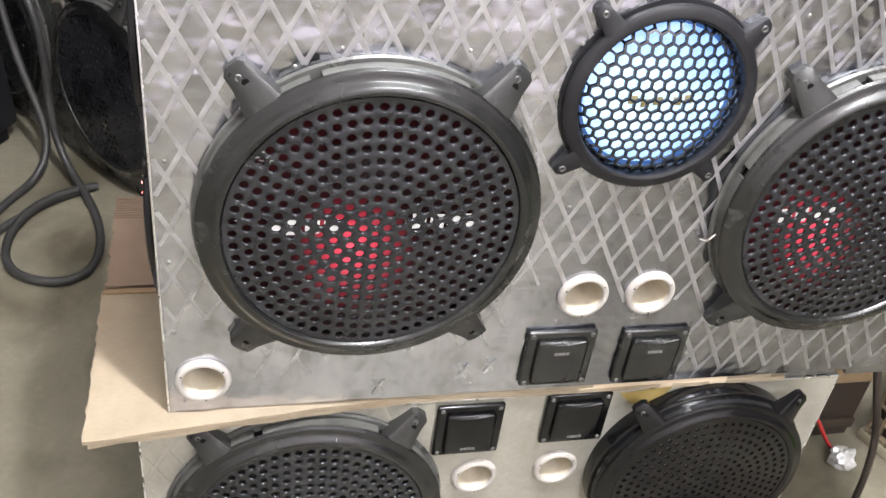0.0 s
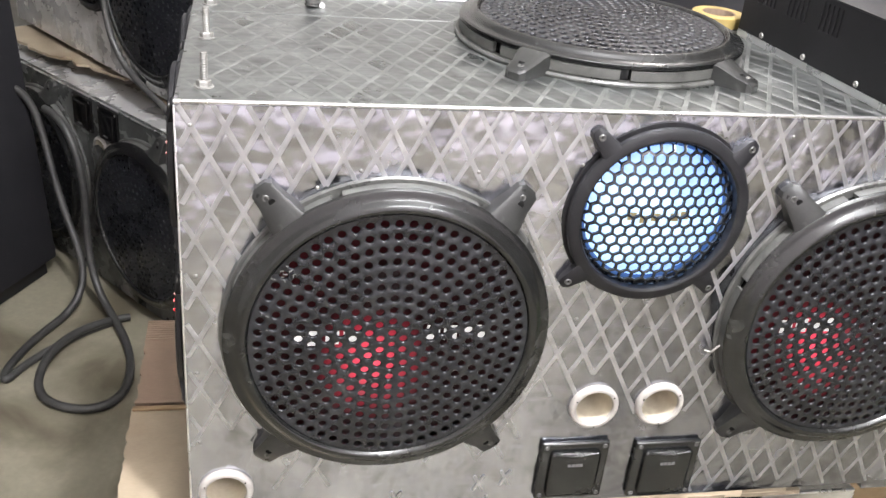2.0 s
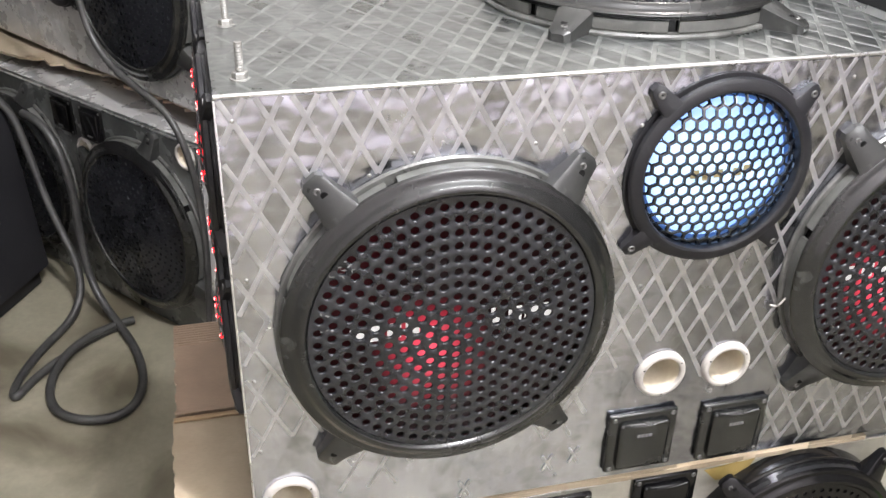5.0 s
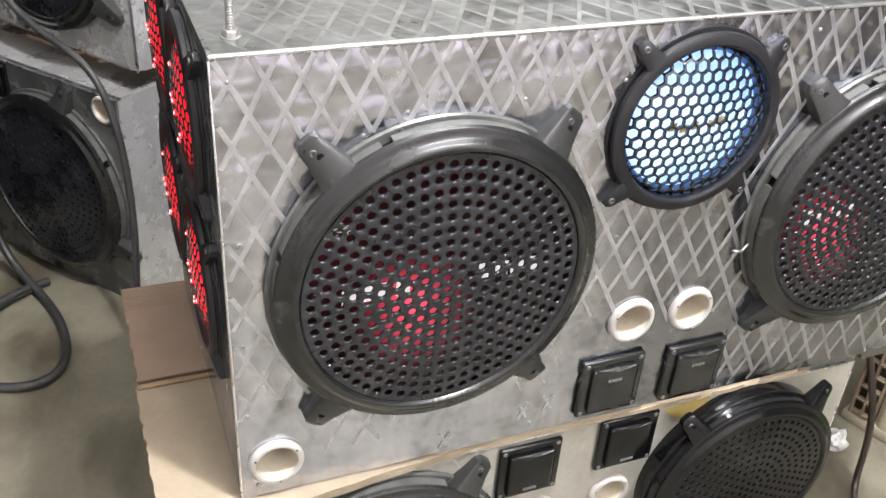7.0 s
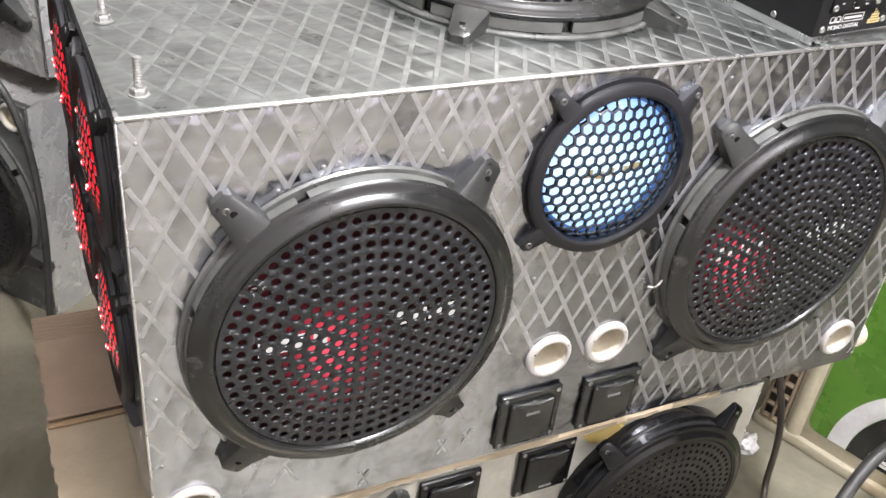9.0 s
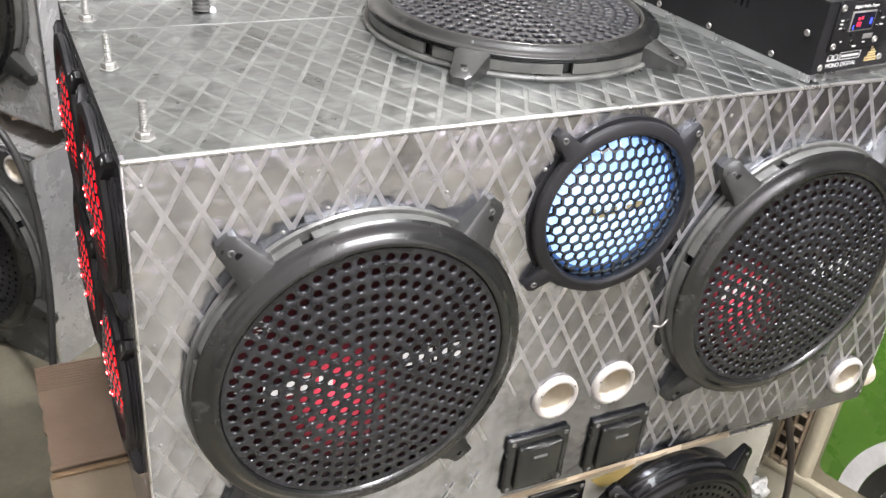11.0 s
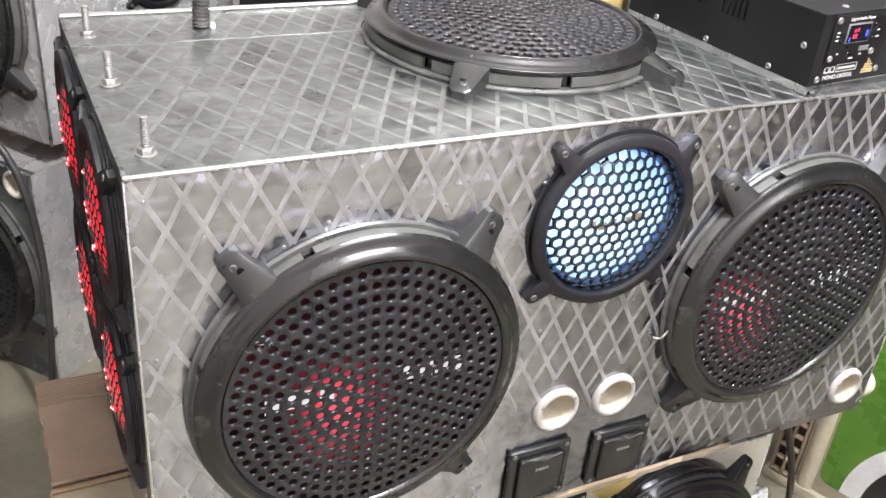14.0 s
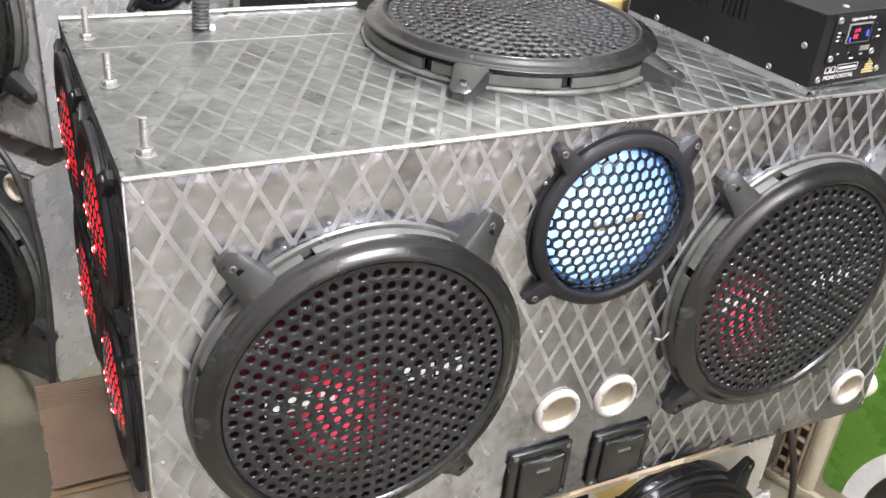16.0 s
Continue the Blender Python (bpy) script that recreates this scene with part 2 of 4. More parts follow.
CONE_DARK = mat("dark_paper_cone", (0.012, 0.012, 0.012), (0.03, 0.03, 0.03), (0.4, 0.6), 0, 14, 0.1, 120)
LED_RED = mat("red_led", (0.3, 0.01, 0.02), None, (0.3, 0.4), 0, 20, 0, emit=(1.0, 0.05, 0.12), power=0.95)
CONE_RED_HOT = mat("brightly_lit_red_cone", (0.08, 0.002, 0.003), None, (0.4, 0.6), 0, 14, 0.1, 120, spec=0.1, emit=(1.0, 0.002, 0.014), power=1.6)
LED_RED_HOT = mat("bright_red_led", (0.4, 0.01, 0.02), None, (0.3, 0.4), 0, 20, 0, emit=(1.0, 0.006, 0.012), power=7)
LED_CORE = mat("white_hot_led_core", (0.8, 0.5, 0.5), None, (0.3, 0.4), 0, 20, 0, emit=(1.0, 0.42, 0.40), power=9)
CONE_BLUE = mat("lit_blue_white_cone", (0.5, 0.6, 0.7), (0.7, 0.8, 0.9), (0.3, 0.5), 0, 20, 0.1, 120, emit=(0.30, 0.55, 1.0), power=1.25)
# Blue spill from the lit cone put into the surround's own emission.
SURROUND_LIT = mat("blue_glow_surround", (0.03, 0.06, 0.14), (0.05, 0.09, 0.2), (0.2, 0.3), 0, 20, 0.1, 120, emit=(0.06, 0.20, 0.62), power=0.35)
PRINT_GREY = mat("grey_print", (0.10, 0.10, 0.10), (0.16, 0.16, 0.16), (0.35, 0.5), 0, 20, 0)
LOGO_WHITE = mat("white_print", (0.5, 0.5, 0.49), (0.65, 0.65, 0.64), (0.35, 0.5), 0, 20, 0)
# Print brightness put into emission; no lamp stands behind it.
PRINT_GLOW = mat("glowing_white_print", (0.75, 0.74, 0.72), None, (0.35, 0.5), 0, 20, 0, emit=(1.0, 0.97, 0.95), power=0.7)
_nt = CONE_BLUE.node_tree
_co, _n, _r, _mp, _g, _m = (_nt.nodes.new(k) for k in ("ShaderNodeTexCoord", "ShaderNodeTexNoise", "ShaderNodeValToRGB", "ShaderNodeMapping", "ShaderNodeTexGradient", "ShaderNodeMath"))
_n.inputs["Scale"].default_value = 26
_mp.inputs["Location"].default_value, _mp.inputs["Scale"].default_value = (0.14, 0.06, 0), (11.5, 11.5, 11.5)
_g.gradient_type = "SPHERICAL"
_m.operation = "MULTIPLY_ADD"
_m.inputs[1].default_value = 0.75
_r.color_ramp.elements[0].position, _r.color_ramp.elements[1].position = 0.50, 1.0
_r.color_ramp.elements[0].color, _r.color_ramp.elements[1].color = (0.10, 0.30, 0.80, 1), (0.44, 0.67, 0.98, 1)
_nt.links.new(_co.outputs["Object"], _n.inputs[0])
_nt.links.new(_co.outputs["Object"], _mp.inputs[0])
_nt.links.new(_mp.outputs[0], _g.inputs[0])
_nt.links.new(_n.outputs[0], _m.inputs[0])
_nt.links.new(_g.outputs[0], _m.inputs[2])
_nt.links.new(_m.outputs[0], _r.inputs[0])
_nt.links.new(_r.outputs[0], _nt.nodes["Principled BSDF"].inputs["Emission Color"])
SCREW_DARK = mat("dark_screw", (0.11, 0.11, 0.106), (0.19, 0.19, 0.184), (0.38, 0.5), 0.75, 60, 0.1, 400)
LOGO_GOLD = mat("gold_print", (0.62, 0.48, 0.22), (0.75, 0.6, 0.3), (0.3, 0.4), 0.3, 20, 0)
AMP_BLACK = mat("black_painted_steel", (0.012, 0.012, 0.013), (0.02, 0.02, 0.021), (0.32, 0.46), 0, 10, 0.15, 500, spec=0.22)
GREEN = mat("green_sticker", (0.060, 0.150, 0.018), (0.086, 0.195, 0.026), (0.22, 0.36), 0, 6, 0.02, 80, stains=((0.13, 0.22, 0.06), 14, 0.6, 0.8))
CREAM = mat("cream_plastic", (0.29, 0.26, 0.185), (0.39, 0.355, 0.265), (0.35, 0.55), 0, 8, 0.05, 120, stains=((0.36, 0.29, 0.18), 7, 0.6, 0.8))
# Grid cream darkened for the shade it stands in, with brown stains.
CREAM_SHADED = mat("shaded_stained_cream", (0.16, 0.12, 0.076), (0.28, 0.225, 0.155), (0.45, 0.65), 0, 12, 0.1, 120, stains=((0.11, 0.075, 0.045), 9, 0.5, 0.7))
FOIL = mat("white_foil", (0.7, 0.7, 0.7), (0.85, 0.85, 0.85), (0.2, 0.4), 0.3, 40, 0.5, 90)
YELLOW = mat("yellow_tape", (0.30, 0.215, 0.065), (0.38, 0.285, 0.10), (0.35, 0.5), 0, 20, 0.05)
BROWN = mat("brown_board", (0.020, 0.0135, 0.0095), (0.042, 0.028, 0.020), (0.5, 0.7), 0, 6, 0.2, 60, (1, 1, 0.2))
GLASS_DARK = mat("display_glass", (0.01, 0.01, 0.02), None, (0.1, 0.15), 0, 10, 0)
PINK = mat("pink_label", (0.42, 0.14, 0.17), (0.5, 0.40, 0.30), (0.4, 0.5), 0, 60, 0)
LAMP_GLOW = mat("lamp_glow", (0.9, 0.9, 0.9), None, (0.4, 0.5), 0, 10, 0, emit=(1.0, 0.97, 0.92), power=14)


# ---- mesh helpers ----
from mathutils.geometry import delaunay_2d_cdt


def mesh_of(bm, material, smooth=None):
    bmesh.ops.recalc_face_normals(bm, faces=bm.faces)
    me = bpy.data.meshes.new("mesh")
    bm.to_mesh(me)
    bm.free()
    me.materials.append(material)
    if smooth:
        me.shade_smooth()
        me.set_sharp_from_angle(angle=radians(smooth))
    return me


def raw_mesh(verts, faces, material, smooth=None):
    me = bpy.data.meshes.new("mesh")
    me.from_pydata(verts, [], faces)
    me.update()
    me.materials.append(material)
    if smooth:
        me.shade_smooth()
        me.set_sharp_from_angle(angle=radians(smooth))
    return me


def put(name, me, parent=None, m=None, label=""):
    ob = new(name, me)
    if parent:
        ob.parent = parent
    if m:
        ob.matrix_basis = m
    if label:
        ob["label"] = label
    return ob


def part(name, bm, material, parent, label="", m=None, smooth=35):
    return put(name, mesh_of(bm, material, smooth), parent, m, label)


def thing(name, m, label, category, group=""):
    ob = new(name)
    ob.empty_display_size = 0.05
    ob.matrix_basis = m
    return tagged(ob, label, category, group)


def add_box(bm, x0, x1, y0, y1, z0, z1, bevel=0.0, segments=2):
    r = bmesh.ops.create_cube(bm, size=1.0)
    for v in r["verts"]:
        v.co = Vector(((x0 + x1) / 2 + v.co.x * (x1 - x0), (y0 + y1) / 2 + v.co.y * (y1 - y0), (z0 + z1) / 2 + v.co.z * (z1 - z0)))
    if bevel:
        edges = list({e for v in r["verts"] for e in v.link_edges})
        bmesh.ops.bevel(bm, geom=edges, offset=bevel, segments=segments, affect="EDGES", profile=0.5)
    return bm


def box(x0, x1, y0, y1, z0, z1, bevel=0.0, segments=2):
    return add_box(bmesh.new(), x0, x1, y0, y1, z0, z1, bevel, segments)


def add_lathe(bm, profile, steps=64, a0=0.0, a1=360.0):
    """Turns a line of (radius, height) round z; a closed line gives a solid arc."""
    full = abs(a1 - a0) >= 359.9
    n = steps if full else steps + 1
    rings = []
    for k in range(n):
        a = radians(a0 + (a1 - a0) * k / steps)
        rings.append([bm.verts.new((r * math.cos(a), r * math.sin(a), z)) for r, z in profile])
    for k in range(steps):
        p, q = rings[k], rings[(k + 1) % n]
        for i in range(len(profile) - 1):
            quad = [p[i], q[i], q[i + 1], p[i + 1]]
            if profile[i][0] < 1e-7:
                quad = [p[i], q[i + 1], p[i + 1]]
            elif profile[i + 1][0] < 1e-7:
                quad = [p[i], q[i], q[i + 1]]
            bm.faces.new(quad)
    if not full and profile[0] == profile[-1]:
        bm.faces.new(rings[0][:-1])
        bm.faces.new(rings[-1][:-1])
    bmesh.ops.remove_doubles(bm, verts=bm.verts, dist=1e-6)
    return bm


def lathe(profile, steps=64, a0=0.0, a1=360.0):
    return add_lathe(bmesh.new(), profile, steps, a0, a1)


def circle(x, y, r, n=40, squash=1.0):
    return [(x + r * math.cos(2 * math.pi * k / n), y + r * squash * math.sin(2 * math.pi * k / n)) for k in range(n)]


def sheet(outer, holes, thick, material, height=None, smooth=35, taper=1.0, lip=0.0):
    """A plate in the xy plane with true holes, its top at z = height(x, y)."""
    height = height or (lambda x, y: 0.0)
    pts, loops = [], []
    for loop in [outer] + holes:
        loops.append(list(range(len(pts), len(pts) + len(loop))))
        pts += [Vector(p) for p in loop]
    v, _, f, *_ = delaunay_2d_cdt(pts, [], loops, 2, 1e-6)
    n = len(v)
    low = list(v)
    if taper != 1.0:
        low = [p.copy() for p in v]
        for loop in loops[1:]:
            mid = sum((v[i] for i in loop), Vector((0, 0))) / len(loop)
            for i in loop:
                low[i] = mid + (v[i] - mid) * taper
    verts = [(p.x, p.y, height(p.x, p.y)) for p in v] + [(p.x, p.y, height(p.x, p.y) - thick) for p in low]
    count = {}
    faces = []
    for tri in f:
        a, b, c = tri
        if (v[b] - v[a]).cross(v[c] - v[a]) < 0:
            tri = [a, c, b]
        faces.append(tuple(tri))
        faces.append(tuple(n + i for i in reversed(tri)))
        for i in range(3):
            e = (tri[i], tri[(i + 1) % 3])
            count[e] = count.get(e, 0) + 1
    rim = {}
    if lip:
        for loop in loops[1:]:
            mid = sum((v[i] for i in loop), Vector((0, 0))) / len(loop)
            for i in loop:
                rim[i] = len(verts)
                p = mid + (v[i] - mid) * (1 - lip / (v[i] - mid).length)
                verts.append((p.x, p.y, height(p.x, p.y) - 0.8 * lip))
    for a, b in list(count):
        if (b, a) not in count:
            if a in rim and b in rim:
                faces.append((b, a, rim[a], rim[b]))
                faces.append((rim[b], rim[a], n + a, n + b))
            else:
                faces.append((b, a, n + a, n + b))
    return raw_mesh(verts, faces, material, smooth)


def tube_path(points, r, material, steps=8, closed=False):
    """A round cable along a smooth line through the points."""
    cu = bpy.data.curves.new("line", "CURVE")
    cu.dimensions, cu.bevel_depth, cu.bevel_resolution, cu.resolution_u = "3D", r, 3, steps
    cu.use_fill_caps = True
    sp = cu.splines.new("NURBS")
    sp.points.add(len(points) - 1)
    for p, c in zip(sp.points, points):
        p.co = (*c, 1)
    sp.use_endpoint_u, sp.order_u = True, 4
    ob = bpy.data.objects.new("line", cu)
    scene.collection.objects.link(ob)
    me = bpy.data.meshes.new_from_object(ob.evaluated_get(bpy.context.evaluated_depsgraph_get()))
    bpy.data.objects.remove(ob)
    me.materials.clear()
    me.materials.append(material)
    me.shade_smooth()
    return me


def lettering(body, size, material):
    cu = bpy.data.curves.new("words", "FONT")
    cu.body, cu.size, cu.extrude, cu.align_x = body, size, 0.0002, "LEFT"
    ob = bpy.data.objects.new("words", cu)
    scene.collection.objects.link(ob)
    me = bpy.data.meshes.new_from_object(ob.evaluated_get(bpy.context.evaluated_depsgraph_get()))
    bpy.data.objects.remove(ob)
    me.materials.clear()
    me.materials.append(material)
    return me


CACHE = {}


def cached(key, make):
    if key not in CACHE:
        CACHE[key] = make()
    return CACHE[key]


# ---- speaker parts: z points out of the face, y up ----
WLUG = (51.0, 129.0, 231.0, 309.0)


def grille_height(x, y):
    r = math.hypot(x, y)
    return 0.0256 + 0.006 * (1 - (r / 0.127) ** 2)


def woofer_grille(dense=False, deep=False):
    hole = 0.0030 if dense else 0.0044
    holes = [circle(0, 0, 0.0036, 10)]
    for k in range(1, 11):
        for i in range(6 * k):
            a = 2 * math.pi * (i + 0.5 * (k % 2)) / (6 * k)
            holes.append(circle(0.01185 * k * math.cos(a), 0.01185 * k * math.sin(a), hole, 12))
    return sheet(circle(0, 0, 0.1268, 96), holes, 0.0026, BLACK_DEEP if deep else BLACK_GRILLE, grille_height, 50, 1.0 if dense else 0.84, 0.0 if dense else 0.0006)


def lug_mesh(r0, r1, w0, w1, z0, z1, hole_r):
    """A tapering fixing arm along +x that slopes down to the face, hollow below, with a screw slot."""
    bm = bmesh.new()
    stations = [(r0, w0, z0), (r0 + 0.25 * (r1 - r0), w0 * 0.86, z0 * 0.92), (r0 + 0.62 * (r1 - r0), w0 * 0.2 + w1 * 0.8, z0 * 0.3 + z1 * 0.7), (r1 - 0.004, w1, z1), (r1, w1 * 0.55, z1 * 0.7)]
    rings = []
    for x, w, z in stations:
        b = 0.12 * w
        rings.append([bm.verts.new(c) for c in ((x, -w / 2, 0.0002), (x, -w / 2, z - b * 0.5), (x, -w / 2 + b, z), (x, w / 2 - b, z), (x, w / 2, z - b * 0.5), (x, w / 2, 0.0002))])
    for p, q in zip(rings, rings[1:]):
        for i in range(5):
            bm.faces.new((p[i], q[i], q[i + 1], p[i + 1]))
        bm.faces.new((p[5], q[5], q[0], p[0]))
    bm.faces.new(rings[0])
    bm.faces.new(list(reversed(rings[-1])))
    return bm


def woofer(parent, m, lit=True, bare=False, closed=False):
    frame_ob = put("woofer", cached("w_frame_deep" if bare else "w_frame", lambda: mesh_of(lathe([(0.130, -0.004), (0.130, 0.0005), (0.1515, 0.0005), (0.152, 0.003), (0.1505, 0.005), (0.1405, 0.0055)], 96), BLACK_DEEP if bare else FLANGE, 35)), parent, m, "large black woofer under a perforated plastic grille")
    put("collar", cached("w_collar", lambda: mesh_of(lathe([(0.1425, 0.0050), (0.1425, 0.019), (0.136, 0.019)], 96), BLACK_DEEP, 35)), frame_ob)
    put("grille_rim", cached("w_rim_deep" if bare else "w_rim", lambda: mesh_of(lathe([(0.1425, 0.0165), (0.1475, 0.0170), (0.1484, 0.0178), (0.1474, 0.0185), (0.1484, 0.0192), (0.1474, 0.0199), (0.1484, 0.0206), (0.1476, 0.0213), (0.1462, 0.0219), (0.1440, 0.0224), (0.1412, 0.0230), (0.1390, 0.0243), (0.1368, 0.0262), (0.1345, 0.0277), (0.1322, 0.0285), (0.1302, 0.0284), (0.1287, 0.0273), (0.1277, 0.0258), (0.1270, 0.0235)], 128), BLACK_DEEP if bare else BLACK, 40)), frame_ob)
    put("grille", cached("w_grille_deep" if bare else "w_grille_dense" if closed else "w_grille", lambda: woofer_grille(closed, bare)), frame_ob)
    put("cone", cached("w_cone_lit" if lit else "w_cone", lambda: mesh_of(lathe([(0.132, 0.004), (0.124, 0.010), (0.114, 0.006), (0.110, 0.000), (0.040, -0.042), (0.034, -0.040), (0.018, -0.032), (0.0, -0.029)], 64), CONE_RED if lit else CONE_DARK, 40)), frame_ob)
    if lit:
        for x, y in ((-0.084, -0.001), (-0.068, 0.0), (-0.052, 0.001), (-0.036, 0.0), (0.040, 0.004), (0.056, 0.003), (0.071, 0.004), (0.086, 0.003)):
            put("print_bar", cached("w_logo", lambda: mesh_of(box(-0.006, 0.006, -0.0075, 0.0075, 0, 0.0005), PRINT_GLOW)), frame_ob, pose(x, y, 0.018), "white print bar behind the grille")
    for k in range(7):
        a = 10 + 360 / 7 * k
        put("gasket", cached("w_gasket" if not bare else "w_gasket_black", lambda: mesh_of(lathe([(0.1435, 0.0062), (0.1476, 0.0062), (0.1476, 0.0160), (0.1435, 0.0160), (0.1435, 0.0062)], 12, 0, 47.5), BLACK_MATT if bare else GASKET, 35)), frame_ob, pose(0, 0, 0, 0, 0, a), "black gasket piece" if bare else "pale grey gasket piece")
    for a in WLUG:
        lug = put("lug", cached("w_lug_deep" if bare else "w_lug", lambda: mesh_of(lug_mesh(0.139, 0.185, 0.037, 0.021, 0.0225, 0.0105, 0.003), BLACK_DEEP if bare else BLACK_DUSTY, 30)), frame_ob, pose(0, 0, 0, 0, 0, a))
        lug["label"] = "black fixing lug"
        put("screw", cached("w_screw", lambda: mesh_of(lathe([(0.0, -0.0004), (0.0010, -0.0003), (0.0013, 0.0007), (0.0026, 0.0010), (0.0033, 0.0005), (0.0035, -0.002)], 14), SCREW_DARK, 30)), frame_ob, pose(0, 0, 0, 0, 0, a) @ pose(0.1745, 0.0015, 0.0116, 0, 5, 0))
        put("slot", cached("w_slot", lambda: mesh_of(lathe([(0.0, 0.0004), (0.0030, 0.0004), (0.0034, 0.0), (0.0034, -0.001)], 14), HOLE_SHADE, 30)), frame_ob, pose(0, 0, 0, 0, 0, a) @ pose(0.1690, -0.001, 0.0134, 0, 9, 0), "dark disc for the shaded screw slot")
    return frame_ob


def dome(x, y, r0=0.0735, h=0.0165, bend=0.42):
    return 0.0030 + h * max(0.0, 1 - (x * x + y * y) / (r0 * r0)) ** bend


def hex_grille(deep=0.0026, h=0.0165, bend=0.42):
    """Honeycomb guard: every cell a ring of six thick webs on a shallow dome."""
    pitch, web = 0.0112, 0.0012
    verts, faces = [], []
    R = pitch / math.sqrt(3)
    for j in range(-8, 9):
        for i in range(-9, 10):
            cx, cy = (i + 0.5 * (j % 2)) * pitch, j * R * 1.5
            if math.hypot(cx, cy) > 0.0765:
                continue
            s = len(verts)
            for ring, drop in ((R, 0.0), (R - web, 0.0), (R - web * 1.1, deep)):
                for k in range(6):
                    a = math.pi / 6 + k * math.pi / 3
                    x, y = cx + ring * math.cos(a), cy + ring * math.sin(a)
                    d = math.hypot(x, y)
                    if d > 0.0735:
                        x, y = x * 0.0735 / d, y * 0.0735 / d
                    verts.append((x, y, dome(x, y, 0.0735, h, bend) - drop))
            for k in range(6):
                n = (k + 1) % 6
                faces.append((s + k, s + n, s + 6 + n, s + 6 + k))
                faces.append((s + 6 + k, s + 6 + n, s + 12 + n, s + 12 + k))
    bm = bmesh.new()
    vs = [bm.verts.new(c) for c in verts]
    for f in faces:
        bm.faces.new([vs[i] for i in f])
    bmesh.ops.remove_doubles(bm, verts=bm.verts, dist=1e-5)
    bmesh.ops.dissolve_degenerate(bm, edges=bm.edges, dist=1e-6)
    return mesh_of(bm, GUARD)


def led_mesh():
    """A round red lens with a white-hot tip."""
    me = mesh_of(lathe([(0.0, 0.0046), (0.0010, 0.0044), (0.0015, 0.0041), (0.0026, 0.0030), (0.0032, 0.0)], 12), LED_RED_HOT, 60)
    me.materials.append(LED_CORE)
    for f in me.polygons:
        f.material_index = 1 if math.hypot(f.center.x, f.center.y) < 0.0014 else 0
    return me


def midrange(parent, m, colour):
    ob = put("midrange", cached("m_frame", lambda: mesh_of(lathe([(0.0735, -0.004), (0.0735, 0.0080), (0.0745, 0.0112), (0.0765, 0.0122), (0.083, 0.0118), (0.0858, 0.0100), (0.0864, 0.0060), (0.0845, 0.0050), (0.0845, 0.0025), (0.0888, 0.0022), (0.0892, 0.0003), (0.070, 0.0003)], 96), RING, 30)), parent, m, "round black midrange driver with a honeycomb guard")
    put("honeycomb", cached("m_hex_thin" if colour == "red" else "m_hex", lambda: hex_grille(0.0010, 0.0140, 0.8) if colour == "red" else hex_grille()), ob, None, "black honeycomb guard")
    lit = CONE_BLUE if colour == "blue" else CONE_RED_HOT if colour == "red" else CONE_DARK
    put("cone", cached("m_cone_" + colour, lambda: mesh_of(lathe([(r, dome(r, 0, 0.0735, 0.0140, 0.8) - 0.0021) for r in (0.0715, 0.066, 0.058, 0.048, 0.036, 0.022, 0.010, 0.0)] if colour == "red" else [(0.0665, -0.003), (0.056, -0.003), (0.026, -0.016), (0.020, -0.012), (0.010, -0.006), (0.0, -0.004)], 48), lit, 40)), ob, None, "backlit translucent cone" if colour != "dark" else "")

    if colour != "red":
        put("surround", cached("m_surround_" + colour, lambda: mesh_of(lathe([(0.0740, -0.006), (0.0715, -0.004), (0.070, -0.001), (0.068, -0.001), (0.0666, -0.003), (0.0666, -0.005)], 64), SURROUND_LIT if colour == "blue" else GUARD, 40)), ob, None, "surround with the cone's blue spill as its own glow" if colour == "blue" else "dark rubber surround")
    if colour == "blue":
        for x, y in ((-0.026, 0.001), (-0.014, -0.002), (-0.003, 0.0), (0.015, 0.0), (0.025, 0.002)):
            put("print_bar", cached("m_logo", lambda: mesh_of(box(-0.0042, 0.0042, -0.0040, 0.0040, 0, 0.0003), LOGO_GOLD)), ob, pose(x, y, 0.0085), "gold print bar on the cone")
    if colour == "red":
        for k in range(8):
            r = (0.012, 0.044, 0.030)[k % 3]
            put("led", cached("m_led", led_mesh), ob, pose(0, 0, 0, 0, 0, 137.5 * k) @ pose(r, 0, dome(r, 0, 0.0735, 0.0140, 0.8) - 0.0031), "bright red LED behind the guard")
    for a in (41.5, 131.5, 221.5, 311.5):
        put("lug", cached("m_lug", lambda: mesh_of(lug_mesh(0.080, 0.1085, 0.022, 0.013, 0.012, 0.0075, 0.002), RING, 30)), ob, pose(0, 0, 0, 0, 0, a))
        put("screw", cached("m_screw", lambda: mesh_of(lathe([(0.0, -0.0006), (0.0009, -0.0005), (0.0012, 0.0006), (0.0025, 0.0010), (0.0033, 0.0004), (0.0035, -0.0008)], 14), SCREW_DARK, 30)), ob, pose(0, 0, 0, 0, 0, a) @ pose(0.101, 0, 0.0082, 0, 4, 0))
    return ob


